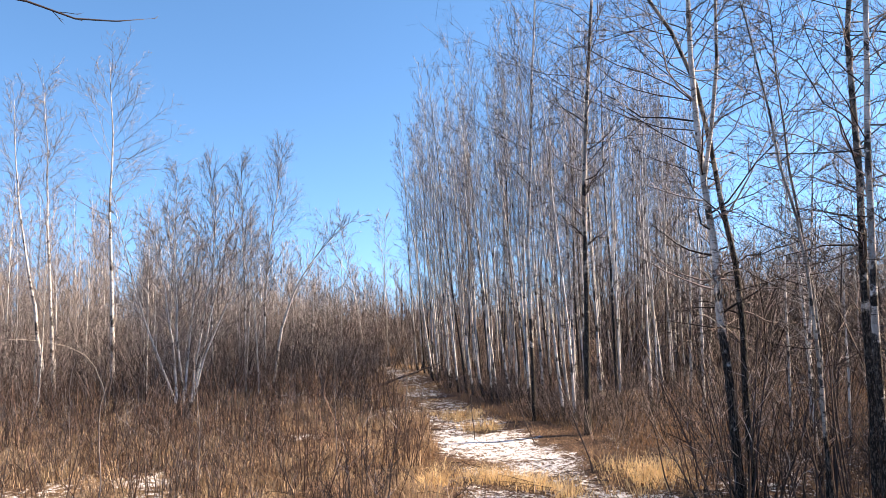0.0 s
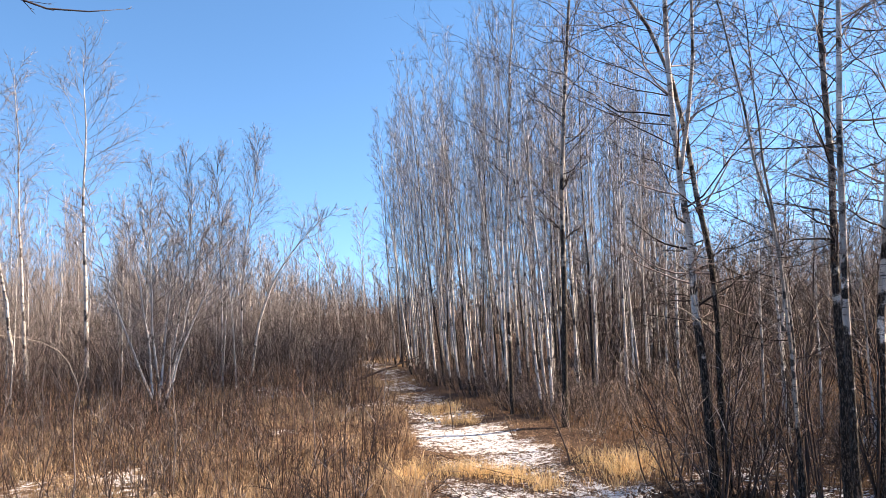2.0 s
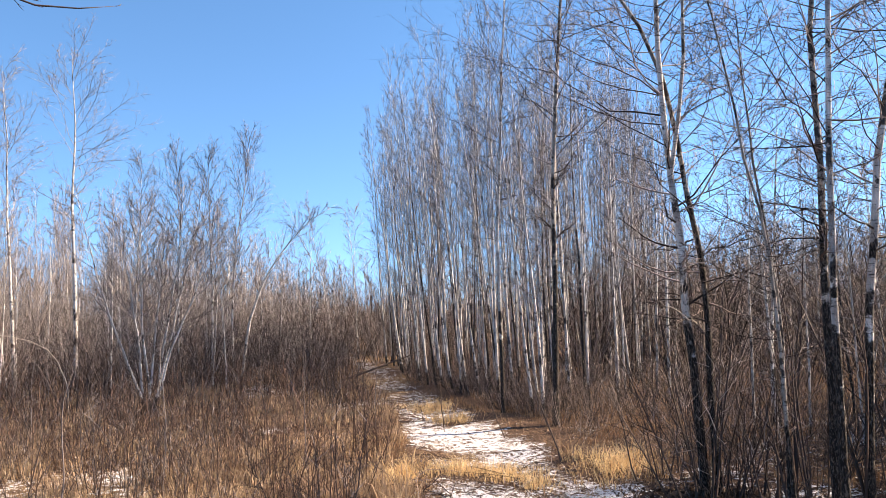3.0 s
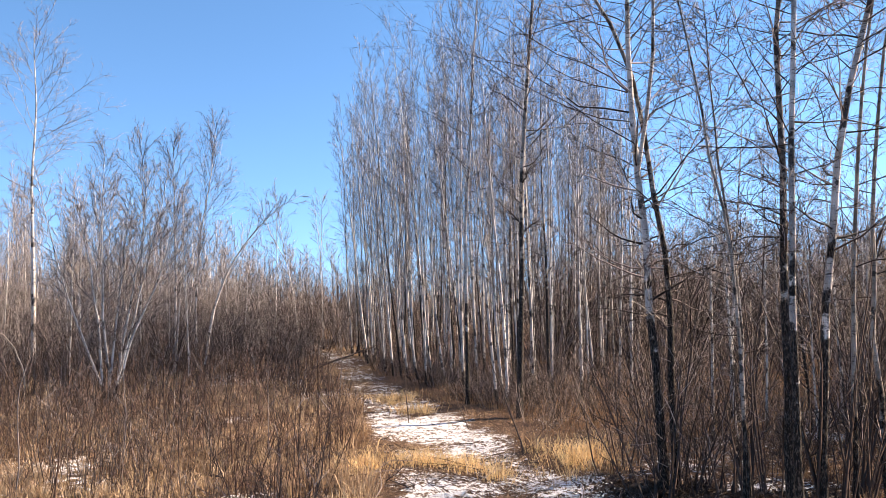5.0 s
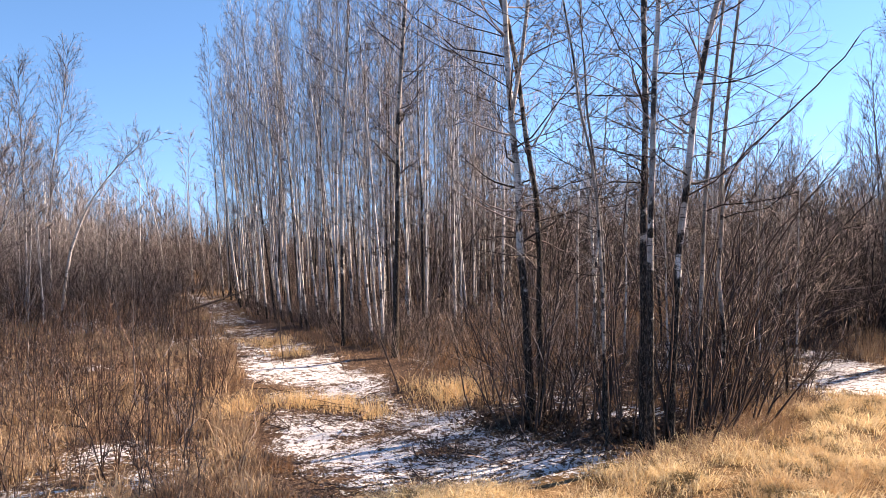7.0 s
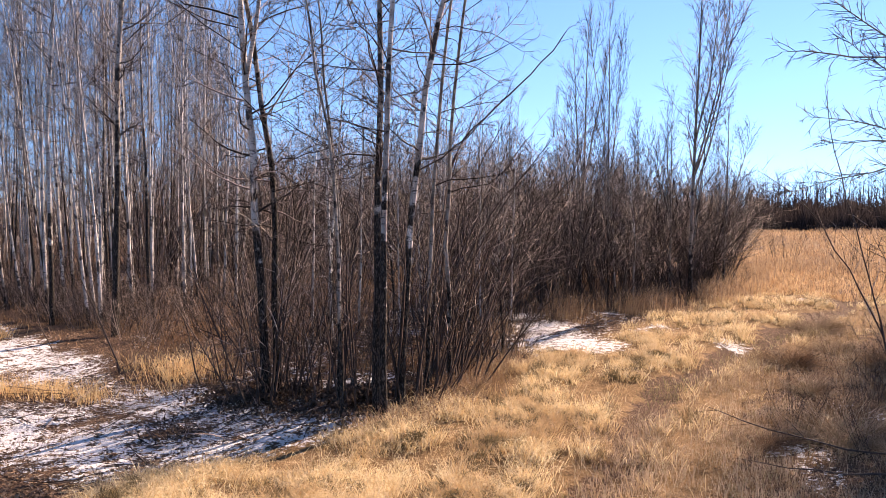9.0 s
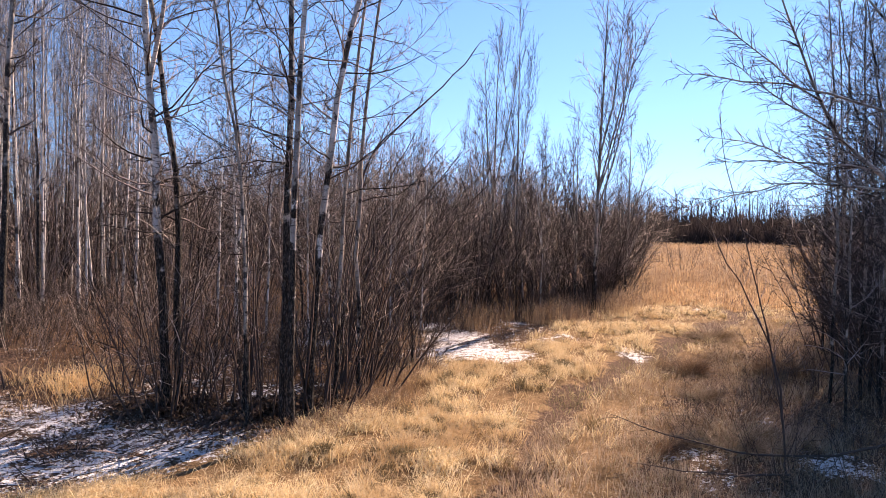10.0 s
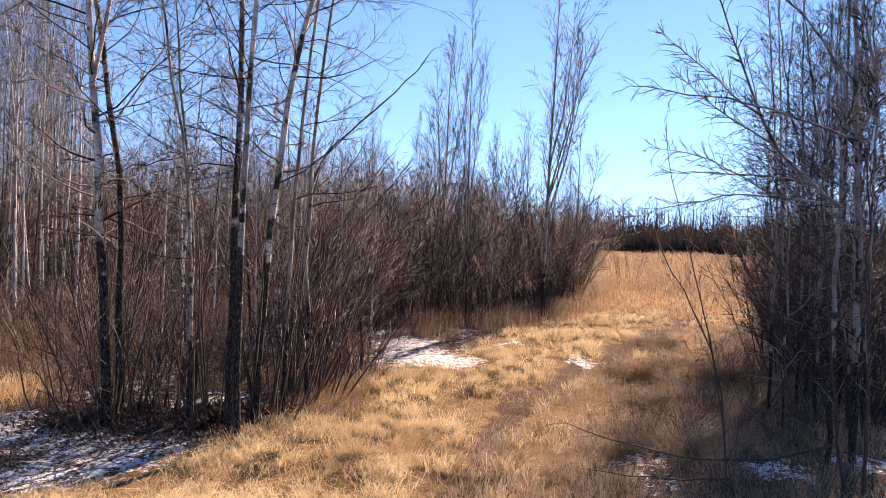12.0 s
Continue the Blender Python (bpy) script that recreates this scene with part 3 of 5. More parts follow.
for k, ((x, y), line, rad, h, spread, reach, label, name) in enumerate(LEFT):
    ms = tree_meshes(310 + k, h, rad * 0.8, BARK_POLE, TWIG_PALE if k < 3 else TWIG_GREY, line, first=0.42 if k < 3 else 0.3, boughs=38 if k < 3 else 50, reach=reach * (0.9 if k < 3 else 0.95), spread=spread * (1.05 if k < 3 else 0.95), twigs=12, sub=4, lift=0.035, curl=0.11, sides=7, fine=0.0048)
    plant_tree(ms, x, y, label=label, name=name)
for k in range(24):
    az, d, h = r.uniform(-35, -10), r.uniform(24, 33), r.uniform(4.5, 7.5)
    if abs(az + 19.4) < 4:
        d = r.uniform(31, 36)
    x, y = spot(az, d)
    plant_tree(PALE[k % 6], x, y, r.uniform(0, 360), h / 9.0, "slim white birch pole rising from brown brush", "birch poles", "birch_tree", slim=r.uniform(0.7, 1.0))
# birch clump with several spreading stems
CLUMP = [[(0, 0, 0), (-0.56, -0.20, 1.5), (-0.97, -0.37, 2.8)], [(0.05, 0, 0), (-0.18, -0.07, 2.3), (-0.22, -0.08, 4.2)], [(0.1, 0.05, 0), (0.28, 0.10, 1.6), (0.65, 0.22, 3.8)], [(-0.1, 0.1, 0), (0.05, 0.2, 1.8), (0.22, 0.3, 4.0)], [(0.12, -0.1, 0), (0.55, 0, 1.7), (1.2, 0.1, 3.2)], [(-0.15, 0, 0), (-0.35, 0.1, 2.0), (-0.75, 0.2, 4.2)], [(0, 0.1, 0), (0.5, 0.3, 2.2), (1.0, 0.5, 4.6)]]
e = new("birch_clump")
x, y = spot(-19.4, 22)
e.matrix_basis = Matrix.Translation((x, y, gz(x, y)))
for k, line in enumerate(CLUMP):
    a, b = tree_meshes(350 + k, 5.6, 0.037, BARK_PALE, TWIG_PALE, line, first=0.2, boughs=28, reach=0.28, twigs=9, sub=2, fine=0.006)
    part("trunk", a, e), part("crown", b, e)
tagged(e, "white multi-stemmed birch clump behind brown brush", "tree")
# birch bowed over in an arc
a, b = tree_meshes(360, 6.8, 0.06, BARK_PALE, TWIG_PALE, [(0, 0, 0), (0.34, 0.08, 2.3), (0.86, 0.19, 3.9), (1.72, 0.35, 5.2), (2.6, 0.48, 6.2), (3.75, 0.62, 6.9)], first=0.4, boughs=26, reach=0.2, twigs=7, sub=2, fine=0.007)
x, y = spot(-13.2, 29)
plant_tree((a, b), x, y, label="white birch bowed over in a wide arc", name="birch_tree")
# the pale woods behind
THIN = [tree_meshes(380 + k, 9.0, 0.045, BARK_PALE, TWIG_PALE, first=0.18, boughs=24, reach=0.18, spread=46, twigs=6, sub=2, lift=0.05, curl=0.12, wander=0.04, sides=4, fine=0.009, taper=1.0) for k in range(4)]
HAZE = [shrub_mesh(390 + k, 3.4, TWIG_PALE, 12, 0.6, 0.30, 10, 3, 0.010, 0.02, 0.26, 0.0055, 0.08, 44) for k in range(3)]
deep = []
for k in range(340):
    az, d = (r.uniform(-36, 49), r.uniform(36, 75)) if k < 400 else (r.uniform(-36, -10), r.uniform(32, 62))
    if az > -10 and d < 46:
        continue
    x, y = spot(az, d)
    top = np.interp(az, [-36, -24, -12, -8, 0, 20, 49], [10.2, 9.8, 7.2, 4.4, 5.0, 5.6, 4.6]) * r.uniform(0.7, 1.08)
    h = 2.6 + d * math.tan(radians(top))
    s, w = h / 9.0, r.uniform(0.8, 1.2)
    if d < 40:
        plant_tree(PALE[k % 6], x, y, r.uniform(0, 360), s, "pale slim tree in the winter woods", "pale woods", slim=w / s)
    else:
        m = Matrix.Translation((x, y, 0)) @ Matrix.Rotation(r.uniform(0, 6.28), 4, "Z") @ Matrix.Diagonal((w, w, s, 1))
        deep += [(me, m) for me in THIN[k % 4]]
for k in range(120):
    az, d = r.uniform(-37, -9), r.uniform(37, 58)
    x, y = spot(az, d)
    h = (2.6 + d * math.tan(radians(np.interp(az, [-37, -24, -14, -9], [7.0, 6.4, 5.2, 3.6])))) * r.uniform(0.7, 1.05)
    m = Matrix.Translation((x, y, 0)) @ Matrix.Rotation(r.uniform(0, 6.28), 4, "Z") @ Matrix.Diagonal((1.5, 1.5, h / 3.4, 1))
    deep += [(me, m) for me in HAZE[k % 3]]
stuffed("pale_woods", deep, "dense pale bare woods behind the meadow", "woods")

# ---- shrubs ----
S_GREY = [shrub_mesh(400 + k, 3.2, TWIG_GREY, 18, 0.5, 0.45, 11, 2, fine=0.0048, wander=0.10, spread=46) for k in range(4)]
S_BROWN = [shrub_mesh(410 + k, 3.4, TWIG_BROWN, 20, 0.5, 0.45, 11, 2, fine=0.0044, wander=0.10, spread=46) for k in range(4)]
S_PALE = [shrub_mesh(420 + k, 3.4, TWIG_PALE, 14, 0.5, 0.34, 9, 2, fine=0.007) for k in range(3)]
S_RED = [shrub_mesh(430 + k, 1.35, TWIG_RED if k % 3 else TWIG_GREY, 10, 0.40, 0.24, 7, 2, 0.0075, 0.02, 0.34, fine=0.0034, wander=0.09, spread=44) for k in range(5)]
S_SLIM = [shrub_mesh(450 + k, 3.8, TWIG_GREY if k % 2 else TWIG_BROWN, 3, 0.3, 0.16, 10, 3, 0.018, 0.03, 0.24, 0.0035, 0.04) for k in range(5)]
S_WILLOW = [shrub_mesh(460 + k, 3.4, TWIG_WILLOW if k % 4 else TWIG_BROWN, 14, 0.40, 0.37, 14, 2, 0.012, 0.02, 0.30, fine=0.0042, wander=0.10, spread=48) for k in range(6)]
S_UNDER = [shrub_mesh(440 + k, 1.5, TWIG_BROWN, 12, 0.5, 0.55, 7, 3, 0.008, 0.0, 0.36, fine=0.0036, spread=44) for k in range(4)]


def scatter(count, zone, meshes, scales, label, group, seed, gap=0.0, name="shrub", tall=1.0, stuff=False):
    q = np.random.default_rng(seed)
    done, tries, heap = [], 0, []
    while len(done) < count and tries < count * 40:
        tries += 1
        p = zone(q)
        if p is None or (gap and min([math.hypot(p[0] - a, p[1] - b) for a, b in done] + [99]) < gap):
            continue
        done.append(p)
        k, turn, s = int(q.integers(len(meshes))), q.uniform(0, 360), q.uniform(*scales)
        if stuff:
            m = Matrix.Translation((p[0], p[1], gz(*p))) @ Matrix.Rotation(radians(turn), 4, "Z") @ Matrix.Diagonal((s, s, s * tall, 1))
            heap += [(me, m) for me in meshes[k]]
        else:
            plant_shrub(meshes[k], p[0], p[1], turn, s, label, group, name, tall=tall)
    if stuff:
        stuffed(name, heap, label, "shrubs")


def on_trails(x, y, a=0.5, b=0.55):
    X, Y = np.array([x]), np.array([y])
    return band(X, Y, TRAIL_A)[0] > a or band(X, Y, TRAIL_B)[0] > b


def sector(a0, a1, d0, d1, trail_a=0.5, trail_b=0.45, keep=None):
    def zone(q):
        az, d = q.uniform(a0, a1), math.sqrt(q.uniform(d0 * d0, d1 * d1))
        x, y = spot(az, d)
        return None if on_trails(x, y, trail_a, trail_b) or (keep and not keep(x, y)) else (x, y)
    return zone


def along_line(line, back):
    """Places on a bent line, up to back metres behind it (away from the eye)."""
    seg = [math.hypot(b[0] - a[0], b[1] - a[1]) for a, b in zip(line, line[1:])]

    def zone(q):
        t = q.uniform(0, sum(seg))
        for (x0, y0), (x1, y1), s in zip(line, line[1:], seg):
            if t <= s:
                x, y = x0 + (x1 - x0) * t / s, y0 + (y1 - y0) * t / s
                k = back * q.uniform() ** 1.5 / math.hypot(x, y)
                return x * (1 + k), y * (1 + k)
            t -= s
    return zone


left_of_grove = lambda x, y: x < np.interp(y, [8, 16, 27, 45], [-0.8, -0.5, -1.3, -4.5])
in_clumps = lambda x, y: left_of_grove(x, y) and waves(np.array([x]), np.array([y]), 1.15, 3.3)[0] + 0.6 * waves(np.array([x]), np.array([y]), 2.9, 0.8)[0] > -0.05
scatter(90, sector(-36, 3, 7.4, 16.5, 0.42, 0.5, in_clumps), S_RED, (0.5, 1.25), "leafless red-brown brush standing in dry grass", "meadow brush", 1, 0.4, "brush_clump")
scatter(240, sector(-36, 2, 16.5, 33, 0.35, 0.5, in_clumps), S_RED, (0.65, 1.25), "leafless red-brown brush across the meadow", "", 21, 0.35, "meadow_brush", stuff=True)
scatter(72, sector(-36, -1, 25, 37, 0.4, 0.5, left_of_grove), S_BROWN + S_GREY[:2], (0.62, 1.05), "leafless brown shrubs along the meadow's far edge", "", 2, 0.8, "meadow_edge_shrubs", stuff=True)
scatter(70, sector(-37, 2, 31, 50), S_GREY + S_PALE, (0.7, 1.2), "leafless grey shrubs below the pale trees", "", 3, 0.8, "woods_understorey", stuff=True)
scatter(115, sector(0, 28, 15, 40, 0.35, 0.4, lambda x, y: x > np.interp(y, [14, 18.8, 27, 40], [3.4, 2.4, 0.6, -1])), S_UNDER, (0.7, 1.5), "low leafless undergrowth between the aspens", "", 4, 0.5, "grove_undergrowth", stuff=True)
scatter(85, sector(12, 51, 22.5, 40, 0.35, 0.45), S_GREY[:1] + S_WILLOW, (1.2, 2.0), "leafless thicket of fine grey and brown twigs", "", 5, 0.8, "thicket", stuff=True)
scatter(30, sector(12, 40, 12.0, 21, 0.35, 0.5, lambda x, y: not (x < 3.6 and y < 18)), S_UNDER, (0.55, 1.0), "low leafless shrub with fine tangled twigs", "thicket shrubs", 15, 0.7)
# willow wall along the grass track
scatter(11, sector(18, 37, 8.9, 11.8, 0.66, 0.5), S_SLIM, (0.7, 1.25), "thin straight saplings crowding round the aspens", "saplings at the fork", 16, 0.3, "sapling_cluster")
scatter(40, sector(1, 30, 11.5, 26, 0.45, 0.45, lambda x, y: x > np.interp(y, [10, 14, 18.8, 27], [3.0, 2.7, 1.9, 0.0])), S_UNDER, (0.3, 0.6), "ankle-high leafless twigs beside the trail", "", 17, 0.3, "low_twigs", stuff=True)
scatter(80, along_line([(3.3, 13.4), (3.0, 16.0), (2.2, 18.8), (1.0, 23.8), (-0.2, 27.5)], 3.5), S_UNDER, (0.35, 0.85), "tangled leafless brush along the grove's edge", "", 23, 0.3, "grove_edge_brush", stuff=True)
scatter(58, sector(-10, 4, 36, 52), S_GREY + S_BROWN, (0.8, 1.35), "leafless shrubs closing the trail's far end", "", 18, 0.7, "trail_end_shrubs", stuff=True)
scatter(60, sector(-37, 48, 50, 74), S_PALE, (1.7, 2.7), "tall pale brush deep in the winter woods", "", 19, 0.7, "deep_brush", stuff=True)
scatter(26, along_line([(7.6, 9.2), (9.4, 11.4), (12.2, 12.7), (14.6, 12.4), (18.4, 12.7), (22.0, 14.5)], 0.8), S_UNDER, (0.45, 0.85), "short leafless stems in front of the willows", "willow fringe", 20, 0.4)
scatter(74, along_line([(7.6, 10.6), (9.0, 12.2), (12.2, 13.6), (14.6, 13.3), (18.4, 13.6), (22.0, 15.4), (26.5, 18.0)], 8.0), S_WILLOW, (0.95, 1.45), "dense leafless willow with dark upswept stems", "willow thicket", 6, 0.45, "willow_shrub")
# stems round the near trees
scatter(9, sector(17, 38, 9.6, 12.5, 0.62, 0.52), S_UNDER + S_UNDER + S_BROWN[:1] + S_GREY[:1], (0.5, 0.95), "thin leafless stems at the foot of the aspens", "stems at the fork", 7, 0.35)
# willows that fan out at the feet of the near aspens, each leaning to the open side
for k, (az, d, n, h, lean, bias) in enumerate([(32.4, 9.5, 9, 3.9, 0.18, (0.17, -0.12)), (34.3, 10.0, 7, 3.5, 0.26, (0.24, -0.16)), (36.6, 10.7, 7, 2.2, 0.34, (0.24, -0.16)), (35.5, 11.5, 12, 3.9, 0.34, (0.22, -0.10)),
                                               (20.3, 10.0, 6, 2.9, 0.30, (-0.16, 0.06)), (22.2, 10.5, 7, 3.1, 0.26, (0.12, -0.04)), (24.5, 10.6, 7, 2.2, 0.30, (0.0, 0.0)), (28.0, 9.6, 6, 2.2, 0.25, (0.06, -0.03)), (17.5, 11.4, 4, 1.8, 0.34, (-0.15, 0.05))]):
    x, y = spot(az, d)
    plant_shrub(shrub_mesh(600 + k, h, TWIG_BROWN if k % 3 == 1 else TWIG_WILLOW, n, 0.28, lean, 7, 2, 0.020, 0.012, 0.21, 0.0036, 0.06, 38, bias, 0.5), x, y, 0, 1, "fan of long leafless willow stems beside the aspens", "willows at the fork", "willow_shrub")
# dark thicket on the other side of the track
scatter(26, sector(57, 74, 7.6, 17, 0.3, 0.56, lambda x, y: y < np.interp(x, [5, 8, 12, 20], [3.9, 5.2, 6.2, 8.4])), S_UNDER, (0.3, 0.62), "low brown brush in the shaded grass", "shaded brush", 28, 0.5)
scatter(22, along_line([(9.6, 1.0), (10.6, 2.6), (13.1, 4.1), (16.0, 5.6), (19.5, 7.2)], 6.0), S_BROWN + S_GREY, (0.8, 1.25), "dark leafless thicket shrub in shade", "shaded thicket", 8, 0.5)
scatter(10, sector(70, 80, 12, 22, 0.5, 0.5), S_BROWN, (1.0, 1.6), "dark leafless thicket shrub in shade", "shaded thicket", 9, 0.7)
DUSK = [tree_meshes(370 + k, 9.0, 0.048, BARK_GREY, TWIG_GREY, first=0.14, boughs=34, reach=0.22, spread=60, twigs=9, sub=3, lift=0.02, curl=0.16, wander=0.03, sides=6, fork=2, fine=0.0042, fork_at=(0.12, 0.4)) for k in range(4)]
for k, (az, d, h) in enumerate([(74, 13, 9), (69, 17, 7.0), (70.5, 14, 7.5), (72.5, 12.5, 8), (71, 19, 8), (78, 12, 9), (73.2, 15, 9), (80, 13, 8), (71.6, 17, 8.5), (74.6, 11.2, 7), (77.2, 15, 9), (73.8, 17.5, 11.5), (70.2, 19.5, 9.5), (76.6, 18.0, 12), (75.0, 20.0, 12)]):
    x, y = spot(az, d)
    plant_tree(DUSK[k % 4], x, y, r.uniform(0, 360), h / 9.0, "grey poplar standing in the shaded thicket", "poplars of the thicket", "poplar_tree", slim=0.7)
# tall bare trees above the willows
TALL = [tree_meshes(500 + k, 10.0, 0.07, BARK_GREY, TWIG_WILLOW, first=0.22, boughs=36, reach=0.19, spread=34, twigs=8, sub=3, lift=0.06, curl=0.10, wander=0.012, sides=6, fork=5, fine=0.005, fork_at=(0.12, 0.5)) for k in range(3)]
for k, (az, d, h) in enumerate([(53.2, 21, 9.6), (47.3, 22, 9.8), (45.2, 22, 8.4), (51.8, 23, 6.2), (55.5, 24, 6.0), (43.5, 24, 6.6), (49.5, 24, 6.0), (40.0, 24, 6.4)]):
    x, y = spot(az, d)
    plant_tree(TALL[k % 3], x, y, 50 * k, h / 10.0, "tall bare poplar with upswept boughs above willows", "poplars above the willows", "poplar_tree", slim=(1.0, 0.5, 0.8, 0.7)[k % 4])
# slender young aspens rising out of the willows behind the fork
for k in range(17):
    az, d = r.uniform(23, 41), r.uniform(12.5, 20)
    x, y = spot(az, d)
    h = 2.6 + d * math.tan(radians(np.interp(az, [23, 32, 41], [17, 13.5, 8.5]) * r.uniform(0.7, 1.1)))
    plant_tree(GROVE[k % 8], x, y, r.uniform(0, 360), h / 10.5, "slender young aspen with a haze of fine twigs", "young aspens behind the fork", slim=r.uniform(0.85, 1.1))
# thin trees in the middle distance
for k in range(70):
    az, d = r.uniform(14, 50), r.uniform(20, 60)
    x, y = spot(az, d)
    if on_trails(x, y, 0.3, 0.4):
        continue
    top = np.interp(az, [14, 20, 28, 40, 50], [18, 10, 6.5, 5.4, 4.6]) * r.uniform(0.6, 1.05)
    h = 2.6 + d * math.tan(radians(top))
    plant_tree((PALE + GROVE)[k % 14], x, y, r.uniform(0, 360), h / 9.5, "slim bare tree in the thicket beyond", "trees beyond the fork", slim=min(9.5 / h, 1.4))


# ---- far woods at the end of the field and round the horizon ----
def far_woods():
    q = np.random.default_rng(77)
    st = Sticks()
    for _ in range(3400):
        az = q.uniform(-40, 84) if q.uniform() < 0.5 else q.uniform(50, 84)
        d = q.uniform(96, 128) if az > 50 else q.uniform(75, 130)
        x, y = spot(az, d)
        h = (2.5 + 5.5 * q.uniform() ** 2.5) * (d / 110) if az > 50 else q.uniform(4, 9)
        s = bent(q, (x, y, -0.1), (q.normal(0, 0.05), q.normal(0, 0.05), 1), h, 4, 0.04, 0.02)
        st.add(s, 0.06, 0.02)
        for _ in range(10):
            p, w = along(s, q.uniform(0.15, 0.95))
            st.add(bent(q, p, side_way(q, w, 40), h * q.uniform(0.12, 0.3), 2, 0.1, 0.1), 0.03, 0.01)
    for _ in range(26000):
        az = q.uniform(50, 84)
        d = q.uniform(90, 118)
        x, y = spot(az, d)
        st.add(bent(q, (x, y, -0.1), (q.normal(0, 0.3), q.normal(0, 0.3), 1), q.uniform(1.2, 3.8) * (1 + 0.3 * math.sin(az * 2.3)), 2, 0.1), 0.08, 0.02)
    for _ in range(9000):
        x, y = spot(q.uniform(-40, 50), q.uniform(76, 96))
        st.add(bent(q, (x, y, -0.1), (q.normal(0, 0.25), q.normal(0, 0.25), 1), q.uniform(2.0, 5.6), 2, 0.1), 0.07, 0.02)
    tagged(new("far_woods", st.mesh("far_woods", TWIG_FAR_SHADE)), "distant dark belt of bare trees beyond the field", "woods", kind="stuff")


far_woods()

# ---- unseen woods added behind the camera, to cut the low skylight on the trunks ----
back = []
for k in range(24):
    az, d = r.uniform(128, 318), r.uniform(6, 30)
    x, y = spot(az, d)
    s = r.uniform(0.9, 1.3)
    m = Matrix.Translation((x, y, 0)) @ Matrix.Rotation(r.uniform(0, 6.28), 4, "Z") @ Matrix.Diagonal((s, s, s, 1))
    back += [(me, m) for me in THIN[k % 4]]
    if k % 2:
        m = Matrix.Translation((x + 1.2, y - 0.8, 0)) @ Matrix.Diagonal((1.3, 1.3, 1.1, 1))
        back += [(me, m) for me in S_PALE[k % 3]]
stuffed("woods_behind", back, "bare woods closing the clearing round about", "woods")


# ---- grass ----
def blades(name, pts, length, width, mat, label, seed, droop=0.8, clump=None, low=0.15):
    """Bent three-cornered-tip blades at the given places; length and width are arrays."""
    q = np.random.default_rng(seed)
    n = len(pts)
    a = q.uniform(0, 2 * np.pi, n) if clump is None else clump + q.normal(0, 1.3, n)
    b = q.uniform(0, 2 * np.pi, n)
    lean = q.uniform(low, 1.0, n) * droop
    d = np.stack([np.cos(a), np.sin(a)], 1)
    w = np.stack([np.cos(b), np.sin(b)], 1) * (width / 2)[:, None]
    z = ground_z(pts[:, 0], pts[:, 1]) - 0.02
    V = np.zeros((n, 5, 3))
    mid, tip = pts + d * (length * 0.30 * lean)[:, None], pts + d * (length * 0.95 * lean)[:, None]
    V[:, 0, :2], V[:, 1, :2] = pts - w, pts + w
    V[:, 2, :2], V[:, 3, :2] = mid + w * 0.8, mid - w * 0.8
    V[:, 4, :2] = tip
    V[:, 0:2, 2] = z[:, None]
    V[:, 2:4, 2] = (z + length * 0.55 * np.sqrt(1 - (lean * 0.55) ** 2))[:, None]
    V[:, 4, 2] = z + length * np.sqrt(np.clip(1 - (lean * 0.93) ** 2, 0.05, 1)) * 0.9
    o = np.arange(n)[:, None] * 5
    f = np.concatenate([o + [0, 1, 2], o + [0, 2, 3], o + [3, 2, 4]])
    return tagged(new(name, mesh_np(name, V.reshape(-1, 3), f, mat, False)), label, "grass", kind="stuff")


def grass_places(count, a0, a1, d0, d1, test, seed, power=1.0):
    q = np.random.default_rng(seed)
    az = np.radians(q.uniform(a0, a1, count * 7))
    d = d0 + (d1 - d0) * q.uniform(0, 1, count * 7) ** power
    p = np.stack([d * np.sin(az), d * np.cos(az)], 1)
    keep = q.uniform(0, 1, len(p)) < test(p[:, 0], p[:, 1])
    return p[keep][:count]


def tufted(centres, per, spread, seed):
    """Places of the blades of many tufts, and the way that each one leans out of its tuft."""
    g = np.random.default_rng(seed)
    size = g.uniform(0.5, 1.5, len(centres))
    n = np.maximum((per * size).astype(int), 3)
    k = np.repeat(np.arange(len(centres)), n)
    off = g.normal(0, spread, (len(k), 2)) * size[k][:, None]
    return centres[k] + off, np.arctan2(off[:, 1], off[:, 0]), size[k]


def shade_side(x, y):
    """1 inside the painted shadow on the thicket's side of the track, 0 on the open side, with a ragged change
    between.
    """
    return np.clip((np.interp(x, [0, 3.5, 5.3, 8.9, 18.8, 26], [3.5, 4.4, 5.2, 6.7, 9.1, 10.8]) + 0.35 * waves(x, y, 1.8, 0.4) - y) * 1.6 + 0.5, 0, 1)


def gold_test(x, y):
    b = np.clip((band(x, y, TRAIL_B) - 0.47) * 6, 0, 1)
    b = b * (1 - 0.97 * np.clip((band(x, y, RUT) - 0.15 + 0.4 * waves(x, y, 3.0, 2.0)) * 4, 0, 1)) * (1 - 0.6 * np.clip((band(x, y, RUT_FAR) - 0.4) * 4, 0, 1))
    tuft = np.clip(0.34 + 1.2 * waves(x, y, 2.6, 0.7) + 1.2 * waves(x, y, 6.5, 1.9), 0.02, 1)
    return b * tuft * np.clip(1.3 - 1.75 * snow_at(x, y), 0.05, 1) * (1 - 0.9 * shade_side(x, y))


def meadow_test(x, y):
    m = (x < np.interp(y, [6, 8, 16, 27, 45], [1.0, 0.0, -0.4, -1.2, -4.5])) & (y > 5.5)
    return m * np.clip(0.42 + 1.3 * waves(x, y, 1.1, 4.0) + 0.5 * waves(x, y, 3.1, 1.0), 0.04, 1) * (snow_at(x, y) < 0.42)


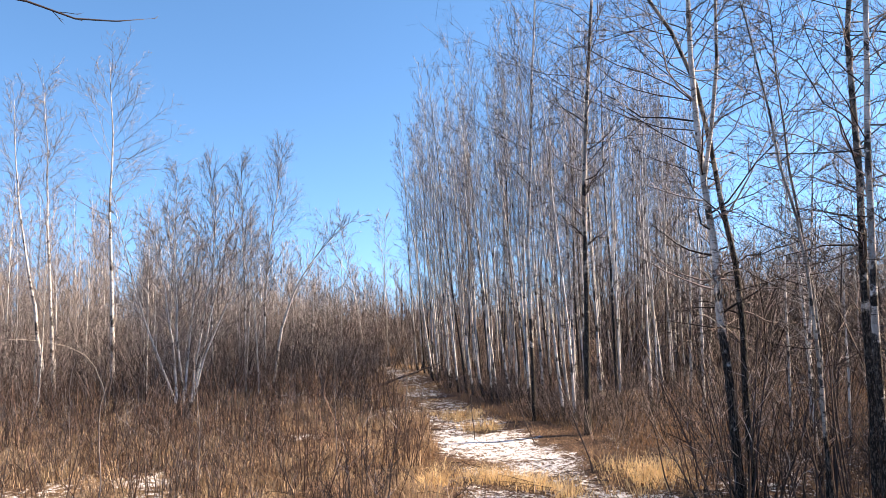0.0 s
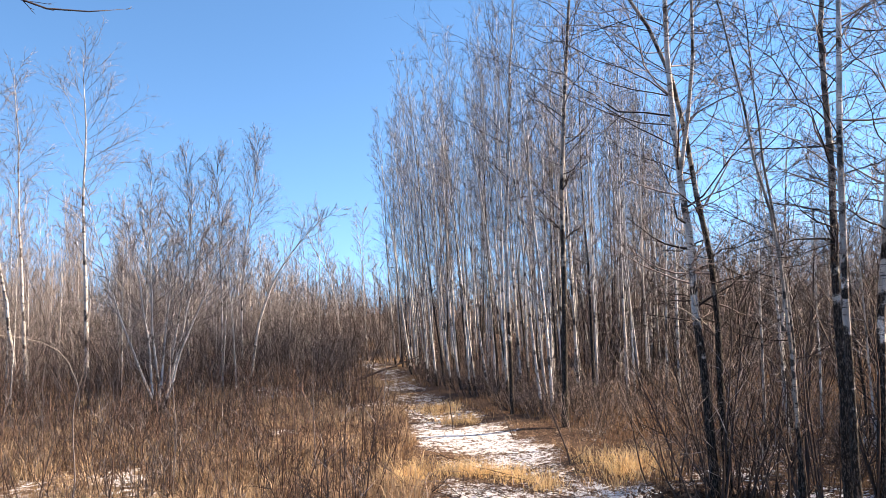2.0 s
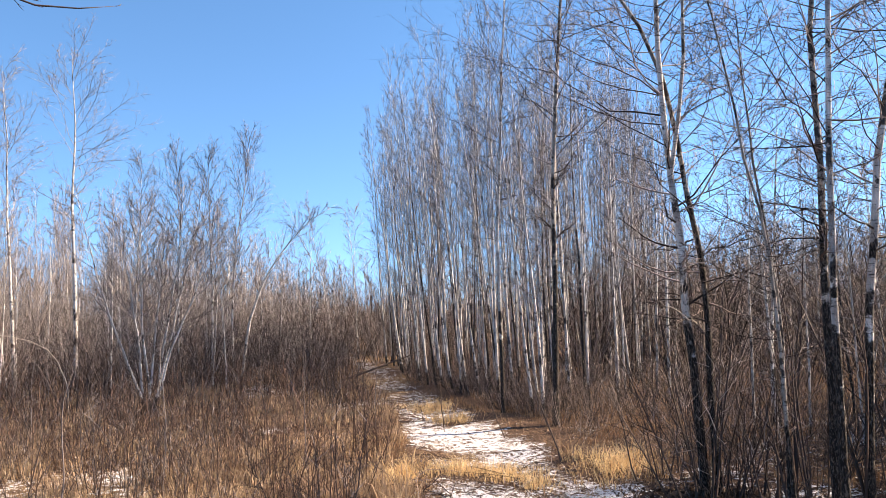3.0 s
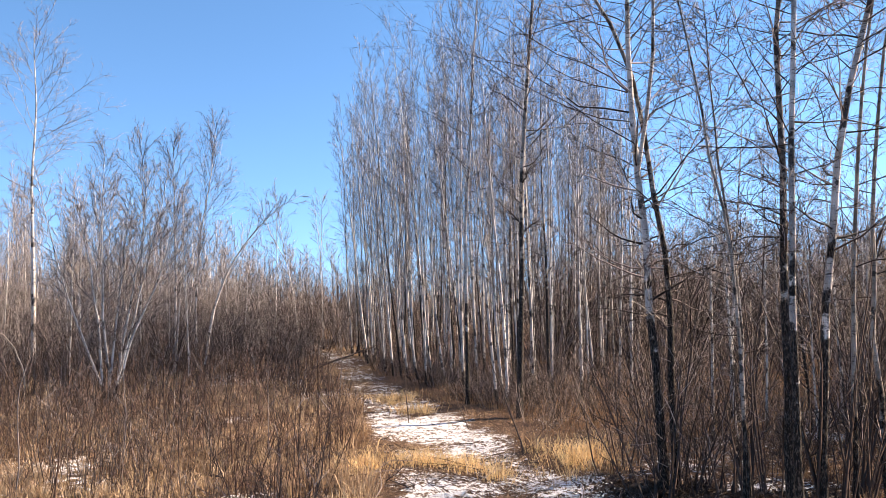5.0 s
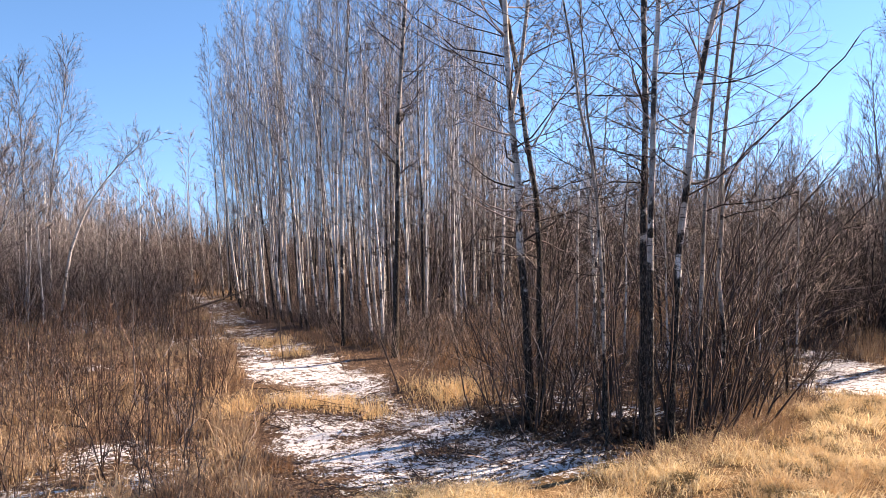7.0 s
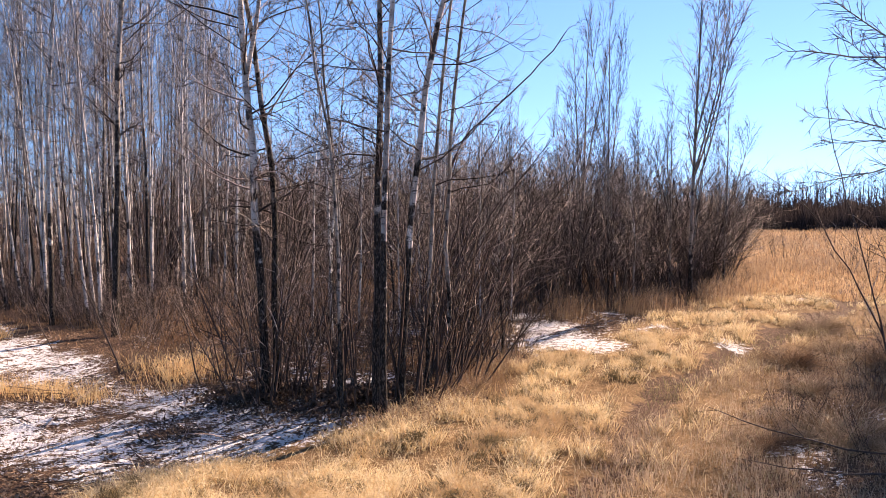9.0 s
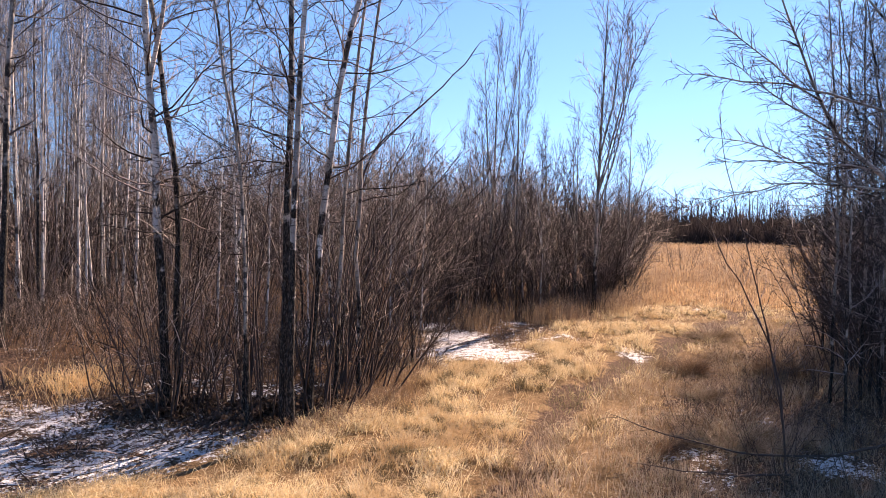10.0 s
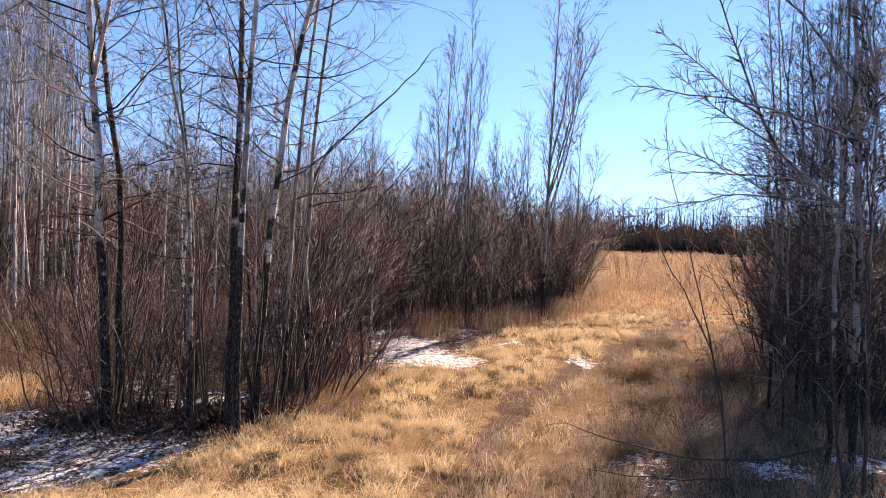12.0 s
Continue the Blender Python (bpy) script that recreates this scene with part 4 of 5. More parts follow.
def patch_test(x, y):
    t = sum(np.exp(-(((x - cx) / rx) ** 2 + ((y - cy) / ry) ** 2) * 1.6) for cx, cy, rx, ry, k in (TUFTS[:5] + TUFTS[9:11]))
    return np.clip(t, 0, 1) ** 1.5


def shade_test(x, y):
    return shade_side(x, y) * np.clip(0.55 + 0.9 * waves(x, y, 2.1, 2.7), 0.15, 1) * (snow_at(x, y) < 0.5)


q = np.random.default_rng(5)
p, a, k = tufted(grass_places(3300, 8, 72, 5.0, 24, gold_test, 34, 1.2), 24, 0.075, 35)
blades("grass_tufts", p, q.uniform(0.12, 0.30, len(p)) * k, q.uniform(0.0035, 0.007, len(p)) * (1 + np.hypot(p[:, 0], p[:, 1]) / 18), GRASS_GOLD, "pale golden bunches of dry grass along the track", 36, 1.05, a, 0.72)
p = grass_places(44000, 8, 72, 5.0, 26, gold_test, 11, 1.3)
blades("dry_grass", p, q.uniform(0.10, 0.28, len(p)), q.uniform(0.003, 0.007, len(p)) * (1 + np.hypot(p[:, 0], p[:, 1]) / 18), GRASS_GOLD, "matted golden dry grass along the track", 12, 1.05, waves(p[:, 0], p[:, 1], 2.3, 0.2) * 4.0, 0.75)
p = grass_places(45000, 45, 80, 24, 112, lambda x, y: np.clip((band(x, y, TRAIL_B) - 0.42) * 6, 0, 1), 13, 1.4)
dd = np.hypot(p[:, 0], p[:, 1])
blades("field_grass", p, q.uniform(0.15, 0.45, len(p)), q.uniform(0.008, 0.02, len(p)) * (dd / 40 + 0.4), GRASS_FIELD, "golden dry grass of the open field", 14, 0.85)
p = grass_places(16000, 45, 80, 22, 112, lambda x, y: np.clip((band(x, y, TRAIL_B) - 0.42) * 6, 0, 1) * (waves(x, y, 0.35, 2.0) + 0.5 * waves(x, y, 0.9, 1.0) > 0.12), 29, 1.3)
dd = np.hypot(p[:, 0], p[:, 1])
blades("field_weeds", p, q.uniform(0.25, 0.8, len(p)), q.uniform(0.008, 0.02, len(p)) * (dd / 40 + 0.4), GRASS_BROWN, "patches of brown weeds in the open field", 30, 0.6)
p, a, k = tufted(grass_places(1500, -38, 6, 7.5, 30, meadow_test, 37, 1.2), 15, 0.09, 38)
blades("meadow_tufts", p, q.uniform(0.18, 0.42, len(p)) * k, q.uniform(0.006, 0.013, len(p)) * (1 + np.hypot(p[:, 0], p[:, 1]) / 20), GRASS_BROWN, "straw-coloured bunches of grass in the meadow", 39, 0.9, a, 0.25)
p = grass_places(30000, -38, 6, 7.0, 36, meadow_test, 15, 1.3)
blades("meadow_grass", p, q.uniform(0.10, 0.36, len(p)), q.uniform(0.004, 0.009, len(p)) * (1 + np.hypot(p[:, 0], p[:, 1]) / 20), GRASS_BROWN, "withered brown grass of the meadow", 16, 0.6)
p, a, k = tufted(grass_places(560, -5, 20, 10, 21, patch_test, 17), 16, 0.08, 40)
blades("straw_tufts", p, q.uniform(0.16, 0.38, len(p)) * k, q.uniform(0.006, 0.011, len(p)), GRASS_STRAW, "straw-coloured tufts between snow patches", 18, 0.97, a, 0.4)
p = grass_places(22000, 0, 360, 0.8, 12, lambda x, y: np.clip(0.4 + 1.1 * waves(x, y, 1.5, 2.0), 0.05, 1) * ((np.hypot(x, y) < 6.5) | (y < 2.5)), 26)
blades("clearing_grass", p, q.uniform(0.10, 0.35, len(p)), q.uniform(0.004, 0.009, len(p)), GRASS_BROWN, "withered grass round the viewpoint", 27, 0.9)
# these duller blades paint part of the thicket's shadow along its edge
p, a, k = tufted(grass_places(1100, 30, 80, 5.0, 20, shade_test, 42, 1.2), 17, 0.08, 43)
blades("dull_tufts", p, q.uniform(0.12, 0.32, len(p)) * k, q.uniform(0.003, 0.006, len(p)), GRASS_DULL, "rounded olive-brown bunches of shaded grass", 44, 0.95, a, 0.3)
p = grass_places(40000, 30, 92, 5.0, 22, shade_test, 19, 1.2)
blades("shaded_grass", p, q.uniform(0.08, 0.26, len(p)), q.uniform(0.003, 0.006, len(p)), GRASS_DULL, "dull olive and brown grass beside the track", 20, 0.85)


p, a, k = tufted(grass_places(420, 14, 46, 7.6, 12, lambda x, y: np.clip((band(x, y, FORK_EDGE) - 0.4) * 4, 0, 1), 45), 15, 0.09, 46)
blades("rusty_weeds", p, q.uniform(0.10, 0.32, len(p)) * k, q.uniform(0.003, 0.007, len(p)), LEAF_DEAD, "rusty withered weeds between woods and track", 47, 0.9, a, 0.2)
p = grass_places(2200, -3, 40, 7.2, 15, lambda x, y: (snow_at(x, y) > 0.35) * np.clip(0.4 + waves(x, y, 2.4, 1.5), 0.05, 1), 48)
blades("snow_stubble", p, q.uniform(0.05, 0.2, len(p)), q.uniform(0.003, 0.006, len(p)), GRASS_BROWN, "thin brown stubble poking through snow", 49, 0.95)


p = grass_places(9000, 25, 70, 5.0, 18, lambda x, y: np.clip((band(x, y, RUT) - 0.25) * 2, 0, 1) * np.clip(0.3 + 1.3 * waves(x, y, 1.9, 4.4), 0, 1), 51)
blades("rut_grass", p, q.uniform(0.08, 0.22, len(p)), q.uniform(0.004, 0.008, len(p)), GRASS_OLIVE, "short olive-green grass along the wheel ruts", 52, 1.0, None, 0.4)


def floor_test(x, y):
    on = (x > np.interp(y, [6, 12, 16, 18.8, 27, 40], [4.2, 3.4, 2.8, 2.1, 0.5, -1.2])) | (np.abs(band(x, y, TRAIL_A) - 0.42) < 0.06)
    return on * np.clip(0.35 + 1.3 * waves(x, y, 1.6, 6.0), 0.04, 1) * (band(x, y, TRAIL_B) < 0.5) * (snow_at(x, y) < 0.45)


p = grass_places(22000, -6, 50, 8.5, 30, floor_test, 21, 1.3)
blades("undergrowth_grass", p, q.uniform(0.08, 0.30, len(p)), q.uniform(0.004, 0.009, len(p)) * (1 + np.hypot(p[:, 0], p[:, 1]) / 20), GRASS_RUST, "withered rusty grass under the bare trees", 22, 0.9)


def reed_test(x, y):
    line = [(7.6, 9.3, 0.5), (9.6, 11.8, 0.5), (12.2, 12.7, 0.8), (14.6, 12.3, 0.95), (18.4, 12.6, 0.95), (22.0, 14.4, 0.9), (26.5, 17.0, 0.9)]
    return np.clip((band(x, y, line) - 0.45) * 3, 0, 1) * np.clip(0.5 + 0.8 * waves(x, y, 2.0, 1.0), 0.1, 1) * (snow_at(x, y) < 0.45)


p = grass_places(20000, 36, 60, 10, 33, reed_test, 23)
blades("tall_weeds", p, q.uniform(0.15, 0.8, len(p)) ** 1.2 * np.clip((np.hypot(p[:, 0], p[:, 1]) - 9) / 7, 0.3, 1), q.uniform(0.004, 0.009, len(p)), GRASS_BROWN, "rusty dry weeds at the foot of the willows", 24, 0.35)


# ---- leaf litter on snow and soil ----
def litter():
    g = np.random.default_rng(55)
    p = grass_places(34000, -10, 84, 6.5, 20, lambda x, y: (band(x, y, TRAIL_B) < 0.55) * np.clip(0.5 + waves(x, y, 2.2, 7.0), 0.1, 1) * np.where(snow_at(x, y) > 0.5, 0.35, 1), 25, 1.2)
    n = len(p)
    a, s = g.uniform(0, 6.28, n), g.uniform(0.010, 0.030, n)
    u = np.stack([np.cos(a), np.sin(a), g.normal(0, 0.35, n)], 1) * s[:, None]
    v = np.stack([-np.sin(a), np.cos(a), g.normal(0, 0.35, n)], 1) * (s * 0.6)[:, None]
    c = np.stack([p[:, 0], p[:, 1], ground_z(p[:, 0], p[:, 1]) + 0.012], 1)
    fold = np.array([0, 0, 1.0]) * (s * 0.25)[:, None]
    V = np.stack([c - u, c - v + fold, c + u, c + v + fold], 1).reshape(-1, 3)
    o = np.arange(n)[:, None] * 4
    tagged(new("leaf_litter", mesh_np("leaf_litter", V, np.concatenate([o + [0, 1, 2], o + [0, 2, 3]]), LEAF_DEAD, False)), "curled brown fallen leaves on snow and soil", "leaves", kind="stuff")


litter()


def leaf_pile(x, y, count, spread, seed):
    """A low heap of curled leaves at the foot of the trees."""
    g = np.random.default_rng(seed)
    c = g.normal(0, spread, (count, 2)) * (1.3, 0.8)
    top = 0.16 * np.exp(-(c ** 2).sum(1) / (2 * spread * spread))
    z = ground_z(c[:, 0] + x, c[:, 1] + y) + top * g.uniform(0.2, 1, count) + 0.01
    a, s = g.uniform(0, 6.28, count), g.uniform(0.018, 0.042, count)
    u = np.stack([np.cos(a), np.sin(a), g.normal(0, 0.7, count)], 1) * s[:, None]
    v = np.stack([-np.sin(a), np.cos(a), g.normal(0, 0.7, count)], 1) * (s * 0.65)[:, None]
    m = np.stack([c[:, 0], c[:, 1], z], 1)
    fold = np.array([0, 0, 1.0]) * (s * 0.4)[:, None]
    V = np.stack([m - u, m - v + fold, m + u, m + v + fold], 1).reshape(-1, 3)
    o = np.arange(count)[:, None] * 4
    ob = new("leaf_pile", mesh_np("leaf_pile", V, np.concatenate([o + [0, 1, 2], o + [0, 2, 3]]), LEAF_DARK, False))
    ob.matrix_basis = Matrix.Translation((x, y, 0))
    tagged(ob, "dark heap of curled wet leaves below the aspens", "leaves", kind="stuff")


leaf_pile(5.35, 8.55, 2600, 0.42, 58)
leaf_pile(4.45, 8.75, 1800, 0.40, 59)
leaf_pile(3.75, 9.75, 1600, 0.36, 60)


def fallen_twigs():
    g = np.random.default_rng(57)
    st = Sticks()
    for x, y in grass_places(420, -2, 44, 7.2, 15, lambda x, y: (band(x, y, TRAIL_B) < 0.5) * np.clip(0.4 + waves(x, y, 1.1, 3.0), 0.1, 1), 41):
        a, ln = g.uniform(0, 6.28), g.uniform(0.2, 1.1)
        st.add(bent(g, (x, y, gz(x, y) + 0.02), (math.cos(a), math.sin(a), g.uniform(0, 0.35)), ln, 4, 0.2, -0.05), g.uniform(0.003, 0.009), 0.002)
    tagged(new("fallen_twigs", st.mesh("fallen_twigs", TWIG_BROWN)), "thin fallen twigs strewn on snow and leaves", "twigs", kind="stuff")


fallen_twigs()


# ---- single branches, saplings and dead wood ----
def limb(name, lines, mat, label, category, seed, twigs=6, sub=2, tl=0.5, fine=0.003, wood=None, waver=0.010, spread=40):
    """A thing of bent limbs: each line is (points, thickness at its start)."""
    g = np.random.default_rng(seed)
    x0, y0 = lines[0][0][0][:2]
    e = new(name)
    e.matrix_basis = Matrix.Translation((x0, y0, 0))
    for pts, r0 in lines:
        pts = np.array(pts, float) - (x0, y0, 0)
        cum = np.r_[0, np.cumsum(np.linalg.norm(np.diff(pts, axis=0), axis=1))]
        k = max(6, int(cum[-1] / 0.22))
        even = np.linspace(0, cum[-1], k)
        line = np.stack([np.interp(even, cum, pts[:, i]) for i in range(3)], 1)
        # round the corners of the bends
        for _ in range(3):
            line[1:-1] = 0.5 * line[1:-1] + 0.25 * (line[:-2] + line[2:])
        line[1:] += g.normal(0, waver, (k - 1, 3))
        st, tw = Sticks(), Sticks()
        st.add(line, r0, max(fine, r0 * 0.25), 6)
        limb_ob = part("limb" if category in ("branch", "shrub") or pts[0][2] > 0.3 else "stem", st.mesh("stem", wood or mat), e)
        if twigs:
            twigs_on(tw, g, line, r0 * 0.4, twigs, tl, spread, sub, 0.03, 0.15, 4, fine)
            tagged(part("twig_spray", tw.mesh("twig_spray", mat), limb_ob), kind="stuff")
    return tagged(e, label, category)


# whippy sapling at the edge of the shaded thicket
limb("sapling", [([(7.62, 3.23, -0.05), (7.57, 3.35, 1.25), (7.43, 3.65, 1.94), (7.18, 4.11, 2.78), (6.96, 4.48, 3.02)], 0.012),
                 ([(7.60, 3.27, 0.5), (7.52, 3.46, 1.72), (7.40, 3.70, 2.55), (7.31, 3.88, 3.39), (7.28, 3.94, 3.87)], 0.010)], TWIG_BROWN, "whippy forked sapling with thin twigs beside the track", "sapling", 61, 16, 2, 0.6)
# poplar at the thicket's edge with long boughs reaching over the track
limb("overhanging_poplar", [([(9.17, 2.48, -0.10), (9.17, 2.48, 2.55), (9.14, 2.58, 3.94), (9.13, 2.61, 5.25), (9.1, 2.65, 7.5)], 0.044),
                            ([(8.92, 2.64, -0.10), (8.92, 2.64, 2.93), (8.93, 2.59, 3.91), (8.90, 2.70, 4.57), (8.82, 2.95, 4.99), (8.72, 3.22, 5.27), (8.61, 3.52, 5.62)], 0.034),
                            ([(8.92, 2.60, 2.90), (8.55, 2.96, 3.28), (8.30, 3.20, 3.60), (8.13, 3.24, 3.96), (7.90, 3.39, 4.48), (7.69, 3.49, 4.96), (7.51, 3.54, 5.40)], 0.025),
                            ([(9.13, 2.45, 3.65), (8.67, 2.71, 3.76), (8.21, 3.05, 3.92), (7.73, 3.39, 4.05), (7.22, 3.71, 4.06), (6.66, 4.06, 4.09)], 0.017),
                            ([(8.10, 3.20, 3.88), (7.61, 3.31, 4.02), (7.27, 3.58, 4.40), (6.93, 3.80, 4.64)], 0.012),
                            ([(8.76, 2.80, 3.15), (8.28, 2.87, 3.23), (7.65, 3.30, 3.23), (6.95, 3.76, 3.20)], 0.011),
                            ([(8.92, 2.61, 2.95), (8.27, 3.16, 3.01), (7.80, 3.38, 3.06), (7.28, 3.66, 2.87), (6.68, 4.03, 2.73)], 0.014),
                            ([(8.70, 2.85, 2.9), (7.98, 3.21, 3.09), (7.42, 3.49, 3.43), (6.80, 3.82, 3.46)], 0.012),
                            ([(8.22, 3.15, 3.60), (7.76, 3.21, 3.76), (7.40, 3.53, 3.89), (7.11, 3.66, 4.20)], 0.011),
                            ([(9.15, 2.56, 3.67), (9.06, 2.25, 4.12), (8.85, 2.40, 4.83), (8.63, 2.57, 5.36)], 0.025)], TWIG_BROWN, "dark poplar with long boughs reaching over the track", "tree", 62, 44, 3, 0.42, 0.0036, BARK_GREY)
# slim poplars behind it, with upswept twigs
for k, (pts, r0) in enumerate([([(11.25, 4.17, -0.10), (11.25, 4.17, 3.02), (11.21, 4.29, 4.77), (11.17, 4.38, 5.81), (11.15, 4.44, 6.9)], 0.024),
                               ([(11.85, 3.99, -0.10), (11.85, 3.99, 2.87), (11.82, 4.08, 4.84), (11.81, 4.10, 5.90), (11.79, 4.15, 7.2)], 0.026),
                               ([(10.97, 3.44, -0.10), (10.97, 3.44, 3.26), (10.91, 3.63, 4.65), (10.87, 3.75, 5.56), (10.84, 3.85, 6.8)], 0.024),
                               ([(9.90, 3.50, -0.10), (9.90, 3.50, 3.01), (9.74, 3.92, 4.33), (9.66, 4.12, 5.2)], 0.018),
                               ([(12.36, 4.03, -0.10), (12.36, 4.03, 3.11), (12.22, 4.43, 4.72), (12.16, 4.59, 6.16), (12.14, 4.65, 7.3)], 0.024),
                               ([(10.65, 2.75, -0.10), (10.65, 2.75, 2.89), (10.65, 2.76, 4.34), (10.62, 2.85, 5.79), (10.6, 2.9, 7.0)], 0.026)]):
    limb("poplar_tree", [(pts, r0)], TWIG_GREY, "slim grey poplar with fine upswept twigs", "tree", 170 + k, 90, 5, 0.95, 0.0035, BARK_GREY, spread=62)
limb("sapling", [([(8.05, 2.22, -0.05), (7.6, 2.2, 0.9), (7.3, 2.19, 1.67), (7.2, 2.24, 2.48), (7.18, 2.28, 3.1)], 0.018)], TWIG_GREY, "grey leaning sapling in the shaded grass", "sapling", 181, 12, 2, 0.5)
limb("sapling", [([(8.3, 2.1, -0.05), (8.28, 2.12, 0.85), (8.27, 2.15, 2.49), (8.25, 2.2, 3.6)], 0.020)], TWIG_BROWN, "dark upright sapling in the shaded grass", "sapling", 182, 14, 2, 0.6)
# long bough that arches over from the willows
limb("arching_willow", [([(6.29, 9.27, -0.05), (6.35, 9.2, 1.8), (6.5, 9.12, 3.56), (7.16, 8.62, 4.27), (7.66, 8.18, 4.89), (7.83, 8.01, 5.32)], 0.03),
                        ([(6.35, 9.3, -0.05), (6.7, 9.2, 1.5), (7.4, 8.9, 2.8), (8.1, 8.6, 3.8)], 0.02), ([(6.2, 9.3, -0.05), (6.6, 9.3, 1.6), (7.5, 9.3, 3.1), (8.4, 9.3, 4.0)], 0.02),
                        ([(6.1, 9.2, -0.05), (6.5, 9.1, 1.4), (7.0, 8.8, 2.6), (7.6, 8.3, 3.4)], 0.018), ([(6.3, 9.4, -0.05), (6.5, 9.6, 1.8), (7.1, 9.9, 3.4), (7.9, 10.1, 4.6)], 0.02),
                        ([(6.15, 9.1, -0.05), (6.2, 8.95, 1.6), (6.5, 8.7, 3.0), (7.0, 8.4, 4.0)], 0.018)], TWIG_BROWN, "willow with long boughs arching over the grass", "shrub", 63, 12, 3, 0.7)
# aspen just outside the meadow's edge whose bough hangs into the sky
limb("aspen_tree", [([(-3.6, 3.6, -0.1), (-3.58, 3.62, 2.5), (-3.5, 3.7, 4.5), (-3.5, 3.75, 6.5)], 0.07),
                    ([(-3.52, 3.68, 4.4), (-2.76, 4.17, 4.70), (-2.43, 4.37, 4.52), (-2.18, 4.50, 4.44), (-1.97, 4.59, 4.57), (-1.82, 4.66, 4.62)], 0.013),
                    ([(-2.78, 4.16, 4.70), (-2.80, 4.17, 4.60), (-2.84, 4.14, 4.48)], 0.007)], TWIG_GREY, "bare aspen with one low bough hanging out", "tree", 64, 5, 1, 0.25)
# pale dead sapling bowed over the brush
a = [spot(-24.6, 22), spot(-25.4, 22), spot(-26.2, 21.8), spot(-29.0, 21.5), spot(-31.0, 21.2)]
limb("dead_sapling", [([(*a[0], -0.05), (*a[0], 0.9), (*a[1], 1.72), (*a[2], 2.05), (*a[3], 2.38), (*a[4], 2.4)], 0.018)], DEAD_WOOD, "pale dead sapling bowed over brown brush", "sapling", 65, 4, 1, 0.5, 0.006)
# dark fallen pole propped beside the trail
limb("fallen_pole", [([(-2.5, 26.6, 0.25), (-1.2, 27.3, 0.62), (0.4, 28.2, 1.15)], 0.05)], TWIG_BROWN, "dark fallen pole propped against the grove", "branch", 66, 3, 0, 0.4)
# pale broken branches caught in the near aspens
limb("dead_branch", [([(3.45, 9.2, 2.35), (3.2, 9.2, 2.65), (3.05, 9.1, 2.55), (2.85, 9.15, 2.3)], 0.009), ([(3.4, 9.3, 2.9), (3.2, 9.2, 3.15), (3.25, 9.15, 3.45)], 0.007), ([(3.68, 9.55, 2.3), (3.45, 9.2, 2.35), (3.4, 9.3, 2.9)], 0.009)], DEAD_WOOD, "pale broken branch caught between the aspens", "branch", 67, 3, 1, 0.3)
# stick leaning out of the snow, thin weeds on the trail
limb("sapling", [([(2.35, 12.4, -0.05), (2.25, 12.6, 0.5), (1.95, 12.9, 1.3), (1.75, 13.1, 2.0)], 0.016)], TWIG_BROWN, "thin bent sapling beside the snowy trail", "sapling", 68, 5, 1, 0.4)
limb("sapling", [([(0.55, 16.0, -0.05), (0.5, 16.0, 0.7), (0.45, 16.1, 1.5)], 0.012)], TWIG_BROWN, "thin upright sapling standing in trail snow", "sapling", 69, 6, 1, 0.25)
limb("stick", [([(1.75, 15.2, -0.05), (1.6, 15.3, 0.35), (1.35, 15.5, 0.95)], 0.012)], TWIG_BROWN, "bare stick leaning out of trail snow", "branch", 70, 0)
# long fallen branches in the shaded grass
limb("fallen_branch", [([(8.6, 2.5, 0.35), (8.0, 2.9, 0.2), (7.5, 3.6, 0.15), (7.0, 4.3, 0.3), (6.7, 4.9, 0.5)], 0.016)], TWIG_BROWN, "thin dark fallen branch in shaded grass", "branch", 71, 7, 1, 0.5)
limb("fallen_branch", [([(7.4, 3.1, 0.1), (6.7, 3.6, 0.12), (6.1, 4.1, 0.25)], 0.012)], TWIG_BROWN, "short dark fallen branch on snow", "branch", 72, 5, 1, 0.4)
# tall single stems rising from the meadow brush
for k, (az, d, h) in enumerate([(-18.6, 12.6, 2.3), (-17.0, 12.9, 2.0), (-15.4, 13.4, 2.2), (-25.0, 11.4, 2.0), (-5.0, 14.0, 2.2), (-4.0, 15.0, 2.4), (-3.2, 16.0, 2.2), (-22.6, 10.2, 1.9), (-11.0, 11.5, 1.7), (-8.5, 12.4, 1.8)]):
    x, y = spot(az, d)
    g = np.random.default_rng(90 + k)
    limb("sapling", [([(x, y, -0.05), (x + g.normal(0, 0.05), y, h * 0.4), (x + g.normal(0, 0.10), y, h * 0.75), (x + g.normal(0, 0.15), y, h)], 0.012)], TWIG_RED if k % 3 else TWIG_PALE, "thin upright sapling rising from meadow brush", "sapling", 120 + k, 7, 2, 0.4)
g = np.random.default_rng(88)
